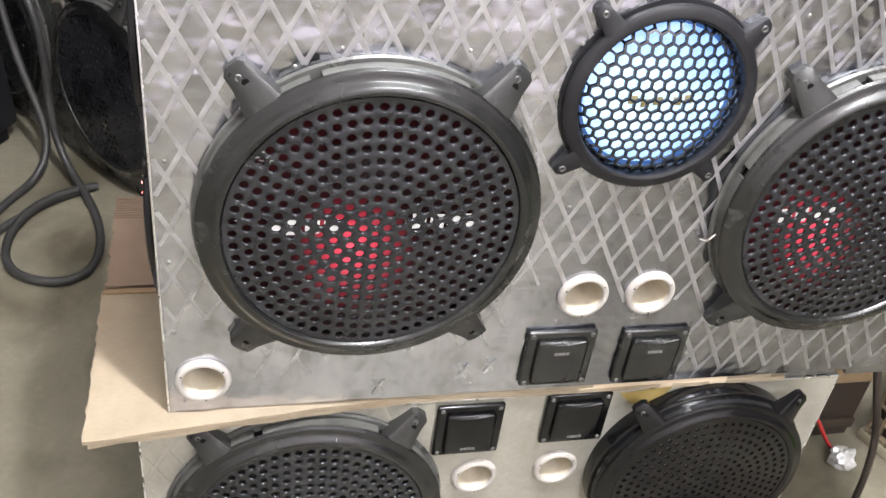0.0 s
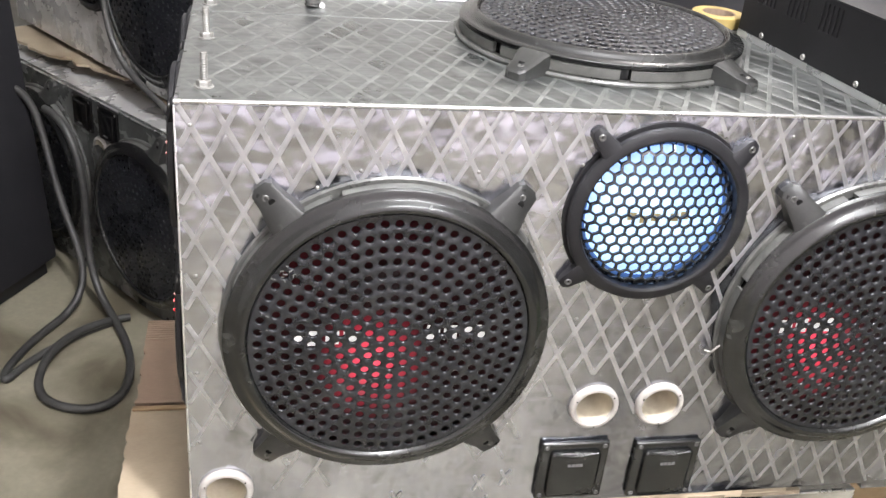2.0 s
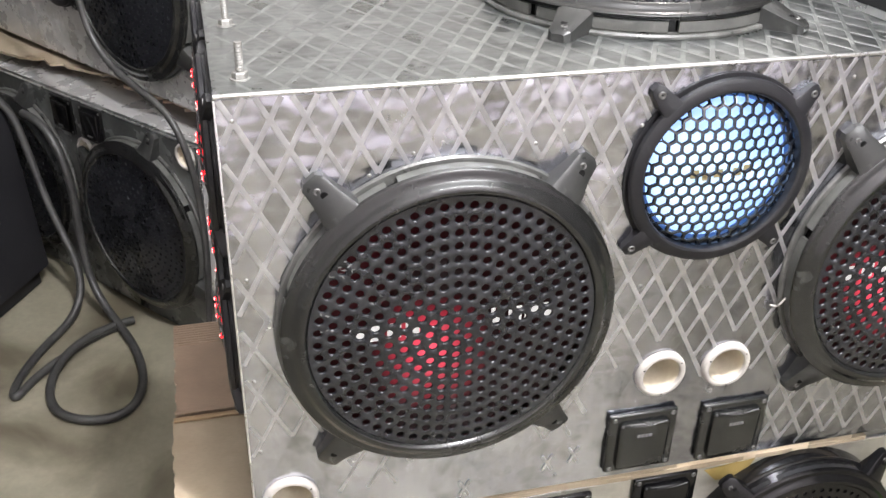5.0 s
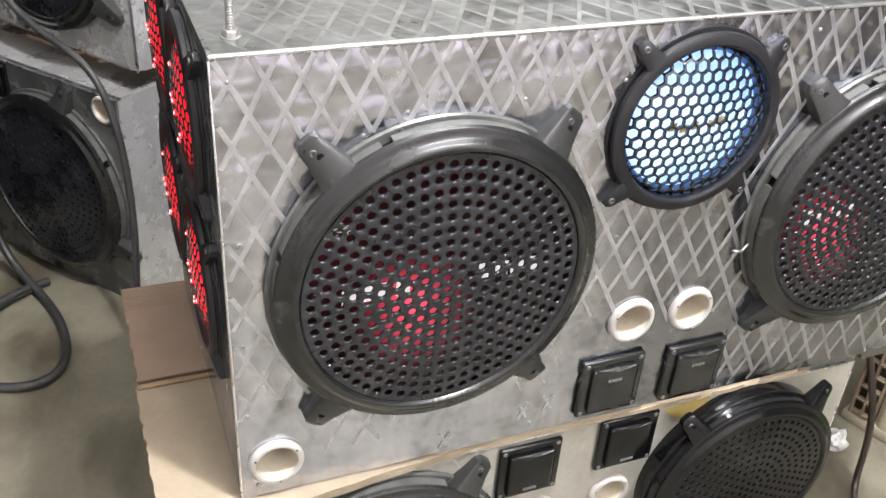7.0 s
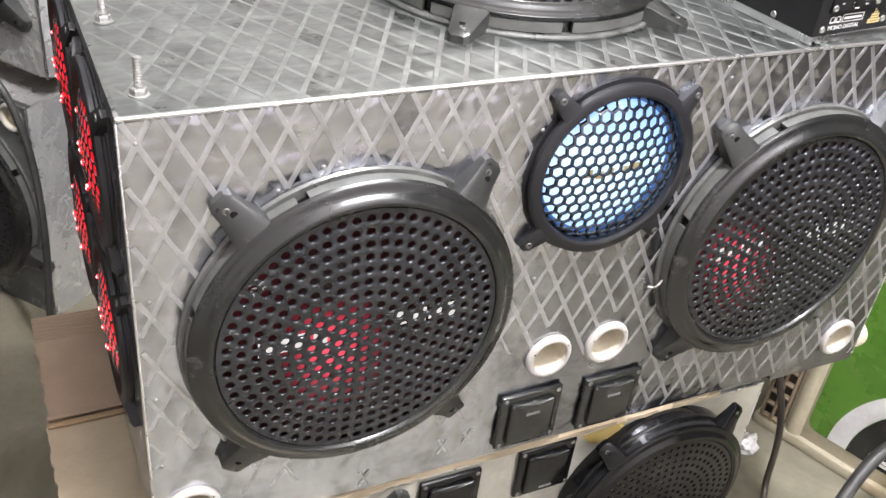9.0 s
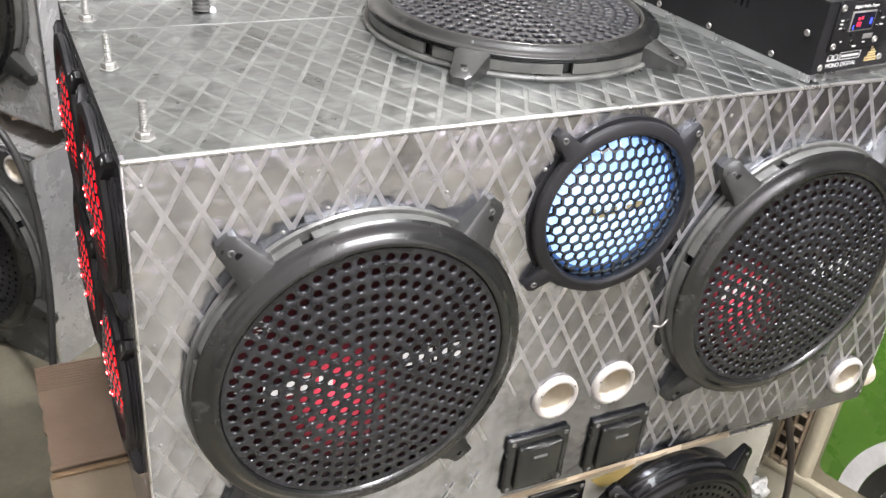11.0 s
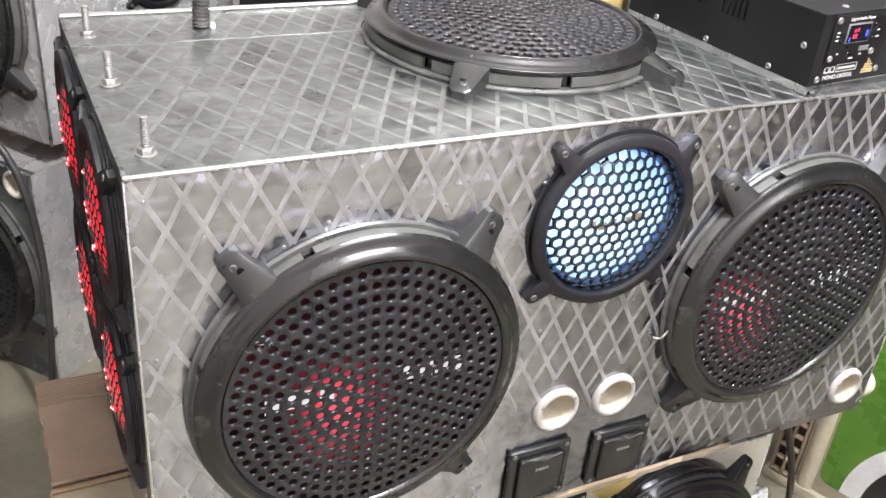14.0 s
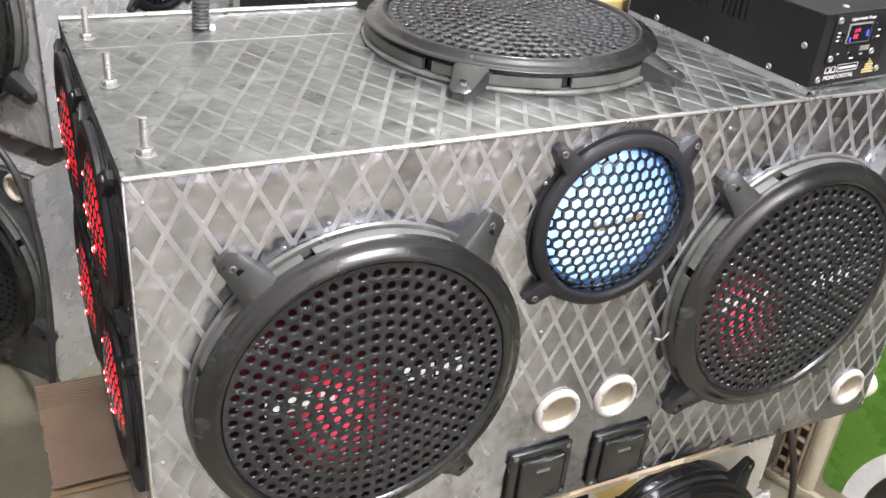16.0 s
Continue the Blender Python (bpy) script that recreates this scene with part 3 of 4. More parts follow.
def port(parent, m):
    ob = put("bass_port", cached("p_ring", lambda: mesh_of(lathe([(0.0192, -0.006), (0.0194, 0.0045), (0.0203, 0.0064), (0.0220, 0.0070), (0.0240, 0.0064), (0.0256, 0.0046), (0.0263, 0.0022), (0.0263, 0.0003), (0.0215, 0.0003)], 48), PVC, 40)), parent, m, "white plastic bass port ring")
    put("tube", cached("p_tube", lambda: mesh_of(lathe([(0.0191, 0.0035), (0.0188, -0.060), (0.0, -0.0605), (0.0, -0.062), (0.0202, -0.062), (0.0202, -0.002)], 40), PVC_IN, 40)), ob)
    for a in (35, 155, 275):
        put("screw", cached("p_screw", lambda: mesh_of(lathe([(0.0, 0.0006), (0.0009, 0.0005), (0.0013, -0.001)], 8), BLACK)), ob, pose(0.0225 * math.cos(radians(a)), 0.0225 * math.sin(radians(a)), 0.0066))
    return ob


def tweeter(parent, m, text_y=0.012, skin=None):
    skin, key = skin or BLACK, "t_" if not skin else "td_"
    ob = put("tweeter_plate", cached(key + "plate", lambda: mesh_of(box(-0.037, 0.037, -0.037, 0.037, 0.0004, 0.0066, 0.0026, 3), skin, 30)), parent, m, "square black plastic tweeter plate")
    put("tweeter_dome", cached(key + "dome", lambda: mesh_of(box(-0.0272, 0.0272, -0.0300, 0.0280, 0.0060, 0.0122, 0.0044, 4), skin, 30)), ob)
    put("tweeter_lip", cached(key + "lip", lambda: tube_path([(0.023 * (k / 6 - 1), 0.0262 - 0.0030 * math.cos(math.pi * (k / 6 - 1) / 2), 0.0112) for k in range(13)], 0.0016, skin)), ob)
    for k in range(4):
        put("print_bar", cached("t_logo", lambda: mesh_of(box(-0.0017, 0.0017, -0.0018, 0.0018, 0, 0.0003), PRINT_GREY)), ob, pose(0.0042 * (k - 1.5), text_y, 0.0123), "small grey print bar")
    for x in (-0.0315, 0.0315):
        for y in (-0.0315, 0.0315):
            put("screw", cached("t_screw", lambda: mesh_of(lathe([(0.0, 0.0003), (0.001, 0.0004), (0.0022, 0.0008), (0.0028, 0.0)], 12), SCREW_DARK)), ob, pose(x, y, 0.0066))
    return ob


PX, PZ = 0.0272, 0.0510


def ribs(w, h, keep, skin, ox=0.026, oy=0.021):
    """Raised diamond lattice embossed in the sheet, as short tapered bars from crossing to crossing."""
    rng = random.Random(5)
    verts, faces = [], []
    for i in range(-2, int(w / PX) + 3):
        for j in range(-2, int(2 * h / PZ) + 3):
            x, y = ox + (i + 0.5 * (j % 2)) * PX, h - oy - (j - 1) * PZ / 2
            for side in (-1, 1):
                a, b = Vector((x, y)), Vector((x + side * PX / 2, y - PZ / 2))
                t0, t1 = 0.0, 1.0
                d = b - a
                for lo, hi, s, g in ((0.003, w - 0.003, a.x, d.x), (0.003, h - 0.003, a.y, d.y)):
                    u, v = (lo - s) / g, (hi - s) / g
                    t0, t1 = max(t0, min(u, v)), min(t1, max(u, v))
                if t1 - t0 < 0.08:
                    continue
                p, q = a + d * t0, a + d * t1
                mid = (p + q) / 2
                k = keep(mid.x, mid.y)
                if k <= 0 or k < rng.random() * 0.35:
                    continue
                n = Vector((-d.y, d.x)).normalized()
                z = 0.00055 * (0.2 + 0.8 * k) * rng.uniform(0.7, 1.1)
                half = 0.0026 * (0.65 + 0.35 * k) * rng.uniform(0.9, 1.05)
                s0 = len(verts)
                for c in (p, q):
                    verts.extend([(*(c + n * half * u), 0.0001 + z * v) for u, v in ((1, 0), (0.84, 0.8), (0.66, 1), (-0.66, 1), (-0.84, 0.8), (-1, 0))])
                for f in range(5):
                    faces.append((s0 + f, s0 + f + 1, s0 + f + 7, s0 + f + 6))
    bars = len(faces)
    n = 6
    for i in range(-2, int(w / PX) + 3):
        for j in range(-2, int(2 * h / PZ) + 3):
            x, y = ox + (i + 0.5 * (j % 2)) * PX, h - oy - (j - 1) * PZ / 2 - PZ / 2
            high, sx, sy = rng.uniform(0.00010, 0.00065), rng.uniform(-0.9, 0.9), rng.uniform(-0.9, 0.9)
            if not (-PX < x < w + PX and -PZ < y < h + PZ):
                continue
            index = {}
            for a in range(n):
                for b in range(n):
                    quad = []
                    for da, db in ((0, 0), (0, 1), (1, 1), (1, 0)):
                        p, q = 2 * (a + da) / n - 1, 2 * (b + db) / n - 1
                        quad.append((a + da, b + db, min(w - 0.003, max(0.003, x + (p + q) * PX / 4)), min(h - 0.003, max(0.003, y + (p - q) * PZ / 4)), p, q))
                    mx, my = sum(c[2] for c in quad) / 4, sum(c[3] for c in quad) / 4
                    if not (0.0032 < mx < w - 0.0032 and 0.0032 < my < h - 0.0032) or keep(mx, my) <= 0.05:
                        continue
                    for ka, kb, px, py, p, q in quad:
                        if (ka, kb) not in index:
                            index[ka, kb] = len(verts)
                            verts.append((px, py, 0.00012 + high * (1 - p * p) * (1 - q * q) * (1 + sx * p + sy * q)))
                    faces.append(tuple(index[c[0], c[1]] for c in quad))
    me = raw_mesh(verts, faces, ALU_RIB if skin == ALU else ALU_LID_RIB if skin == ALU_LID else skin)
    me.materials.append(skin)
    me.polygons.foreach_set("material_index", [0] * bars + [1] * (len(faces) - bars))
    me.polygons.foreach_set("use_smooth", [False] * bars + [True] * (len(faces) - bars))
    return me


def emboss(panel, me):
    tagged(put("embossed_pattern", me, panel, None, "raised diamond pattern"), kind="stuff")


def speaker_box(m, label, L, D, H, woofers=(), mids=(), ports=(), plates=(), top_woofer=None, sides=(), rights=(), front_keep=None, top_keep=None, lit=False, group="", side_keep=None, size=1.0, turn=0.0, skin=None, face=None, lid=None, apron=None):
    """A sheet-aluminium speaker box: x along the front, y into it, z up from its base."""
    ob = thing("speaker_box", m, label, "speaker box", group)
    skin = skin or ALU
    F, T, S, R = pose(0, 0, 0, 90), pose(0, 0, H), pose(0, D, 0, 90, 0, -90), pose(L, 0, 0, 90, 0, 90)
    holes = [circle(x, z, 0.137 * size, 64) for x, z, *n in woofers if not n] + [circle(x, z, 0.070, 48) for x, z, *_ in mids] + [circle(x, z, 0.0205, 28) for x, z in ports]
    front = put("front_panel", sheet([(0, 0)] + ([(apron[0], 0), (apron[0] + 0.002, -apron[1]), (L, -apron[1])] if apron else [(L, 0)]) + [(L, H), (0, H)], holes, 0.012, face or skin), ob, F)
    tops = [circle(top_woofer[0], top_woofer[1], 0.137, 64)] if top_woofer else []
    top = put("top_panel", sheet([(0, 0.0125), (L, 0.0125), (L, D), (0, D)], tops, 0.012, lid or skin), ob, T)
    left = put("side_panel", sheet([(0, 0), (D - 0.0125, 0), (D - 0.0125, H - 0.0125), (0, H - 0.0125)], [circle(D - y, z, 0.069, 40) for y, z, *_ in sides], 0.012, skin), ob, S)
    right = put("side_panel", sheet([(0.0125, 0), (D, 0), (D, H - 0.0125), (0.0125, H - 0.0125)], [circle(y, z, 0.070, 40) for y, z, *_ in rights], 0.012, skin), ob, R)
    part("back_panel", box(0.0125, L - 0.0125, D - 0.0125, D - 0.0005, 0.0, H - 0.0125), BLACK_MATT, ob)
    part("base_panel", box(0.0125, L - 0.0125, 0.0125, D - 0.013, 0.0003, 0.012), BLACK_MATT, ob)
    part("edge_trim", box(-0.0006, L + 0.0006, -0.0010, 0.0032, H - 0.0022, H + 0.0009, 0.0012, 4), ALU_EDGE, ob)
    for x in (0.0, L):
        part("edge_trim", box(x - 0.0009, x + 0.0009, -0.0010, 0.003, 0.0, H - 0.004, 0.0006), ALU_EDGE, ob)

    def far(x, z, spots):
        return all(math.hypot(x - a, z - b) > r for a, b, r in spots)
    spots = [(x, z, 0.153 * size) for x, z, *_ in woofers] + [(x, z, 0.090) for x, z, *_ in mids] + [(x, z, 0.030) for x, z in ports] + [(x, z, 0.042) for x, z in plates]
    fk = front_keep or (lambda x, z: 1.0)
    emboss(front, ribs(L, H, lambda x, z: fk(x, z) if far(x, z, spots) else 0, skin))
    tk = top_keep or (lambda x, y: 1.0)
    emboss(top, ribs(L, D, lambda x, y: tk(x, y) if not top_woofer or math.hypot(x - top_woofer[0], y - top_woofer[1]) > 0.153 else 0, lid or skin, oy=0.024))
    sk = side_keep or (lambda x, z: 1.0)
    emboss(left, ribs(D, H, lambda x, z: sk(x, z) if far(D - x, z, [(y, z2, 0.088) for y, z2, *_ in sides]) else 0, skin))
    emboss(right, ribs(D, H, lambda x, z: sk(x, z) if far(x, z, [(y, z2, 0.088) for y, z2, *_ in rights]) else 0, skin))
    for x, z, *n in woofers:
        w = woofer(ob, F @ pose(x, z, n[0] if n else 0) @ pose(0, 0, 0, 0, 0, turn) @ Matrix.Scale(n[1] if n else size, 4), lit, bool(n), bool(n) or size > 1.1)
        if lit and x < 0.3:
            rng = random.Random(11)
            for k in range(16):
                a, d = radians(rng.uniform(139, 148)) if k < 11 else radians(rng.uniform(164, 174)), rng.uniform(0.108, 0.125)
                px, py = d * math.cos(a), d * math.sin(a)
                put("scuff", cached("scuff%d" % (k % 4), lambda: mesh_of(lathe([(0.0, 0.0003), (rng.uniform(0.0006, 0.0014), 0.0002), (rng.uniform(0.0015, 0.002), 0.0)], 5), SCUFF)), w, pose(px, py, grille_height(px, py) + 0.00005, 0, 0, rng.uniform(0, 360)) @ Matrix.Diagonal((1.0, rng.uniform(0.3, 0.6), 1.0, 1.0)), "pale scuff mark")
        if n:
            part("spacer_ring", lathe([(0.10, -n[0] / n[1] + 0.0006), (0.1500, -n[0] / n[1] + 0.0006), (0.1495, 0.0004), (0.1460, 0.018), (0.10, 0.0)], 72), BLACK_DEEP, w, "deep black spacer ring")
    for x, z, c in mids:
        midrange(ob, F @ pose(x, z, 0), c)
    for x, z in ports:
        port(ob, F @ pose(x, z, 0))
    for x, z in plates:
        tweeter(ob, F @ pose(x, z, 0), 0.012 if lit else -0.022, None if lit else BLACK_DEEP)
    if top_woofer:
        woofer(ob, T @ pose(top_woofer[0], top_woofer[1], 0, 0, 0, top_woofer[2]), lit)
    for y, z, c in sides:
        midrange(ob, S @ pose(D - y, z, 0, 0, 0, 3.5) @ Matrix.Scale(0.93, 4), c)
    for y, z, c in rights:
        midrange(ob, R @ pose(y, z, 0), c)
    return ob


# ---- the room ----
def structure(name, bm, material, label):
    ob = part(name, bm, material, None, "", None, None)
    return tagged(ob, label, "", "", "structure")


X0, X1, Y0, Y1, HC = -2.2, 2.2, -2.6, 2.3, 2.75
# Ceiling, south and side walls are unseen; their tones set what metal mirrors.
structure("floor", box(X0, X1, Y0, Y1, -0.1, 0), FLOOR, "stained beige cement floor")
structure("ceiling", box(X0, X1, Y0, Y1, HC, HC + 0.1), CEIL, "plain off-white ceiling")
structure("wall_north", box(X0, X1, Y1, Y1 + 0.15, 0, HC), WALL_DARK, "painted plaster wall behind the boxes")
structure("wall_south", box(X0, X1, Y0 - 0.15, Y0, 0, HC), WALL_PINK, "unseen pink wall facing the boxes")
structure("wall_west", box(X0 - 0.15, X0, Y0, Y1, 0, HC), WALL_DARK, "unseen plain side wall")
structure("wall_east", box(X1, X1 + 0.15, Y0, Y1, 0, HC), WALL_EAST, "unseen plain side wall")

# Unseen bulbs: the first placed from cast shadows, the second an added fill.
for where in (BULB, REAR_FILL):
    bulb = thing("hanging_bulb", pose(*where), "bare white bulb out of view, hanging on a cord from the ceiling", "lamp", "hanging bulbs")
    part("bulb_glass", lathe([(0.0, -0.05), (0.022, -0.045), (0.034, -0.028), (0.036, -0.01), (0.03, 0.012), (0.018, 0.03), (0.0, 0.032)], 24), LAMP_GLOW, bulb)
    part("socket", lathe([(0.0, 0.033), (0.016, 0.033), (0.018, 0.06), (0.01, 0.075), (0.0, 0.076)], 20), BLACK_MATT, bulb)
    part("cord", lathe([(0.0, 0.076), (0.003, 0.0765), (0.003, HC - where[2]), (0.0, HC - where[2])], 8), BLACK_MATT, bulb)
# Added fixture, out of view, that carries the front fill light.
tube = thing("added_tube_lamp", pose(*TUBE_FILL), "added long white tube lamp under the ceiling, out of view", "lamp")
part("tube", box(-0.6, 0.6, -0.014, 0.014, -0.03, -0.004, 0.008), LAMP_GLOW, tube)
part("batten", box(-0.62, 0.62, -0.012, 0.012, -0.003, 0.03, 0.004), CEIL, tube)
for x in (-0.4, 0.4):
    part("hanger", box(x - 0.006, x + 0.006, -0.006, 0.006, 0.0302, HC - TUBE_FILL[2]), CEIL, tube)

# ---- the main box and its stand ----
BASE = 0.4575
LM, DM, HM = 0.886, 0.366, 0.4425


def main_front(x, z):
    edge = 0.075 if x < 0.13 else 0.085 if x < 0.33 else 0.16 if x < 0.36 else 0.12 if x < 0.53 else 0.012
    if x < 0.13 and edge < z < 0.21:
        return 0.10 + 0.30 * (z - edge) / 0.13
    return (0.8 + 0.3 * noise.noise((x * 8, z * 8, 4.0))) if z > edge else 0.10 if z > edge - 0.03 else 0.0


def main_top(x, y):
    if y > 0.265:
        return 0.6
    patch = noise.noise((x * 9, y * 9, 2.0))
    worn = 0.40 if y > 0.15 + 0.03 * patch and x < 0.28 else 0.75
    return 0.2 if x < 0.04 else max(0.36, (0.38 if x < 0.10 else worn) + 0.25 * patch)


speaker_box(pose(0, 0, BASE), "silver diamond-plate speaker box with lit drivers, lying on a carton", LM, DM, HM,
            woofers=[(0.182, 0.6865 - BASE), (0.662, 0.6885 - BASE)], mids=[(0.4225, 0.803 - BASE, "blue")],
            ports=[(0.400, 0.585 - BASE), (0.471, 0.585 - BASE), (0.034, 0.499 - BASE), (0.841, 0.498 - BASE)],
            plates=[(0.388, 0.505 - BASE), (0.4915, 0.501 - BASE)], top_woofer=(0.420, 0.212, -4.0),
            sides=[(0.115, 0.812 - BASE, "red"), (0.115, 0.643 - BASE, "red"), (0.283, 0.812 - BASE, "red"), (0.283, 0.643 - BASE, "red")],
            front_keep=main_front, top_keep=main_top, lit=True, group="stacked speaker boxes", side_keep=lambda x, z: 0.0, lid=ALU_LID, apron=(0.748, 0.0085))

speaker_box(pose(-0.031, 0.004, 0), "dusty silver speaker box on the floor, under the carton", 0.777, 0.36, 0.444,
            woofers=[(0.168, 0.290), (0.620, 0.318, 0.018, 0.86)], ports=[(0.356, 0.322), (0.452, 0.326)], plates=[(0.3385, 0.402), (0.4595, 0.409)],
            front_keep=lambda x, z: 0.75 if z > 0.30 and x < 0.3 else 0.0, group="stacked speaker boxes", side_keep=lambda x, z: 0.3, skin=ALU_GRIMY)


# ---- carton between the two boxes ----
def torn_sheet(x0, x1, y0, y1, z, thick, seed, wave=0.0, slant=0.0, material=None):
    """A carton flap with worn, uneven edges."""
    rng = random.Random(seed)
    n = 26
    loop = [(x0 + rng.uniform(-0.0016, 0.0016), y1 + (y0 - y1) * k / n) for k in range(n)] + [(x0 + (x1 - x0) * k / n, y0 + rng.uniform(-0.0012, 0.0012)) for k in range(n)]
    loop += [(x1, y0), (x1, y1)]
    loop = [(x, y + slant * min(1.0, max(0.0, x / 0.30)) * (1.0 if y < (y0 + y1) / 2 else 0.0)) for x, y in loop]
    me = sheet(loop, [], thick, material or CARTON, lambda x, y: z + wave * noise.noise((x * 14, y * 14, seed)), 30)
    return me


carton = thing("carton", pose(-0.077, -0.032, 0.4448), "flattened brown carton lying between the two speaker boxes", "carton")
put("flap", torn_sheet(0, 0.60, 0, 0.222, 0.0112, 0.0042, 3, slant=0.033, material=CARTON_PALE), carton)
put("flap", torn_sheet(0.003, 0.60, 0.232, 0.366, 0.0112, 0.0042, 4), carton)
put("bottom_flap", torn_sheet(0.004, 0.75, 0.002, 0.40, 0.0062, 0.0056, 5, slant=0.031, material=CARTON_PALE), carton)
part("fold", box(0.001, 0.10, 0.2165, 0.2235, 0.0115, 0.0150, 0.0012), CARTON_DULL, carton, "raised crease")
part("fold", box(0.002, 0.10, 0.2300, 0.2350, 0.0115, 0.0138, 0.001), CARTON, carton, "raised crease")
for k in range(9):
    part("flute", lathe([(0.0, 0.0), (0.0026, 0.0), (0.0026, 0.10), (0.0, 0.10)], 8), CARTON, carton, "", pose(0.002, 0.3695 + 0.0052 * k, 0.0088, 0, 90, 0))
strip = thing("wood_strip", pose(0.44, 0.001, 0.4450), "thin pale wooden strip wedged between the boxes", "wood strip")
part("lath", box(0, 0.16, 0, 0.03, 0, 0.0112, 0.001), PLY, strip)
part("lath", box(0.1605, 0.215, 0.001, 0.03, 0, 0.0114, 0.001), CARTON_PALE, strip, "grey-brown end of the strip")
put("paper_scrap", sheet([(0.036, -0.007), (0.052, -0.024), (0.082, -0.026), (0.097, -0.001)], [], 0.0008, YELLOW), strip, pose(0, 0.0018, 0, 90), "yellow paper scrap hanging from the strip")
part("splinter", box(-0.05, 0.0, 0.004, 0.024, 0, 0.009, 0.001), PLY, strip)

# ---- bolts, hose and rivets on the main box ----
TOP = BASE + HM


def bolt(x, y, tilt=0.0):
    ob = thing("bolt", pose(x, y, TOP + 0.0006, tilt, tilt * 0.6, 0), "upright zinc threaded bolt with a hex nut", "bolt", "bolts on the lid")
    thread = [(0.0, 0.0)]
    for k in range(13):
        thread += [(0.0033, 0.001 + 0.0021 * k), (0.0029, 0.002 + 0.0021 * k)]
    thread += [(0.0030, 0.0290), (0.0, 0.0293)]
    put("shaft", cached("bolt_shaft", lambda: mesh_of(lathe(thread, 14), STEEL, 40)), ob)
    put("nut", cached("bolt_nut", lambda: mesh_of(lathe([(0.0034, 0.0), (0.0062, 0.0004), (0.0064, 0.0012), (0.0064, 0.0050), (0.0057, 0.0060), (0.0034, 0.0060)], 6), STEEL, 20)), ob)
    put("washer", cached("bolt_washer", lambda: mesh_of(lathe([(0.0034, 0.0), (0.0080, 0.0), (0.0080, 0.0010), (0.0034, 0.0011)], 20), STEEL, 40)), ob)


for x, y, a in ((0.022, 0.034, 1.0), (0.019, 0.175, -1.5), (0.018, 0.301, 0.8)):
    bolt(x, y, a)
hose = thing("conduit", pose(0.126, 0.312, TOP + 0.0006, -6, 4, 0), "short ribbed dark conduit standing on the lid", "conduit")
rib = [(0.0, 0.0)]
for k in range(12):
    rib += [(0.0088, 0.0008 + 0.0036 * k), (0.0088, 0.0024 + 0.0036 * k), (0.0074, 0.0030 + 0.0036 * k), (0.0074, 0.0042 + 0.0036 * k)]
rib += [(0.006, 0.045), (0.0, 0.045)]
part("ribbed_tube", lathe(rib, 24), SCREW_DARK, hose)
part("glue_blob", lathe([(0.0, 0.006), (0.0022, 0.005), (0.0034, 0.0025), (0.003, 0.0)], 12), FOIL, hose, "white glue blob", pose(0.010, -0.006, 0))
seam = thing("lid_seam", pose(0, 0.272, TOP), "raised lap seam of a second aluminium sheet", "seam")
part("seam_sheet", box(0.0, 0.60, 0, 0.0016, 0.0002, 0.0010, 0.0003), ALU_LID_RIB, seam)
part("back_lip", box(0.0, 0.60, 0.0875, 0.0935, 0.0014, 0.0042, 0.0012), ALU_EDGE, seam, "bright folded back lip")
for x, z in ((0.012, 0.880), (0.012, 0.742), (0.010, 0.640), (0.016, 0.472), (0.114, 0.826), (0.150, 0.842), (0.332, 0.700), (0.345, 0.850), (0.252, 0.842), (0.540, 0.880), (0.365, 0.690), (0.520, 0.640), (0.30, 0.472), (0.62, 0.50), (0.010, 0.56)):
    r = put("rivet", cached("rivet", lambda: mesh_of(lathe([(0.0, 0.0011), (0.0012, 0.0009), (0.002, 0.0)], 10), STEEL, 40)), None, pose(x, -0.0004, z, 90))
    tagged(r, "tiny rivet head in the aluminium sheet", "rivet", "rivets in the front sheet")

for k, (x, z) in enumerate(((0.290, 0.490), (0.318, 0.495), (0.204, 0.474))):
    mark = thing("embossed_cross", pose(x, -0.0003, z, 90), "worn embossed cross in the smooth aluminium band", "embossing", "worn crosses")
    for turn in (28, -28):
        part("bar", box(-0.0014, 0.0014, -0.011, 0.011, 0, 0.0003, 0.0001), ALU_RIB, mark, "", pose(0, 0, 0, 0, 0, turn) @ pose(0, 0, 0.0001 if turn > 0 else 0.0003))

# ---- side port at the far end of the main box ----
knob = thing("side_port", pose(LM + 0.0004, 0.0225, 0.4705, 90, 0, 90), "cream plastic port on the end of the box", "bass port")
part("collar", lathe([(0.0, 0.0), (0.0195, 0.0), (0.0195, 0.020), (0.018, 0.026), (0.0150, 0.028), (0.0135, 0.025), (0.013, 0.004), (0.0, 0.004)], 32), PVC_IN, knob)

# ---- amplifier on the lid ----
amp = thing("amplifier", pose(0.632, 0.007, TOP - 0.0047, 0, 0, 5.2), "small black amplifier with a digital player, on a finned heat sink", "amplifier")
AW, AD = 0.205, 0.262
fins = [(0.0, 0.0132), (0.0, 0.0056)]
k = 0.0
while k < AW - 0.012:
    fins += [(k + 0.0026, 0.0056), (k + 0.0038, 0.0118), (k + 0.0080, 0.0118), (k + 0.0092, 0.0056)]
    k += 0.0118
fins += [(AW, 0.0056), (AW, 0.0132)]
bm = bmesh.new()
rows = [[bm.verts.new((x, y, z)) for x, z in fins] for y in (0.0, AD)]
for i in range(len(fins)):
    j = (i + 1) % len(fins)
    bm.faces.new((rows[0][i], rows[0][j], rows[1][j], rows[1][i]))
bm.faces.new(rows[0])
bm.faces.new(list(reversed(rows[1])))
bmesh.ops.triangulate(bm, faces=[f for f in bm.faces if len(f.verts) > 4])
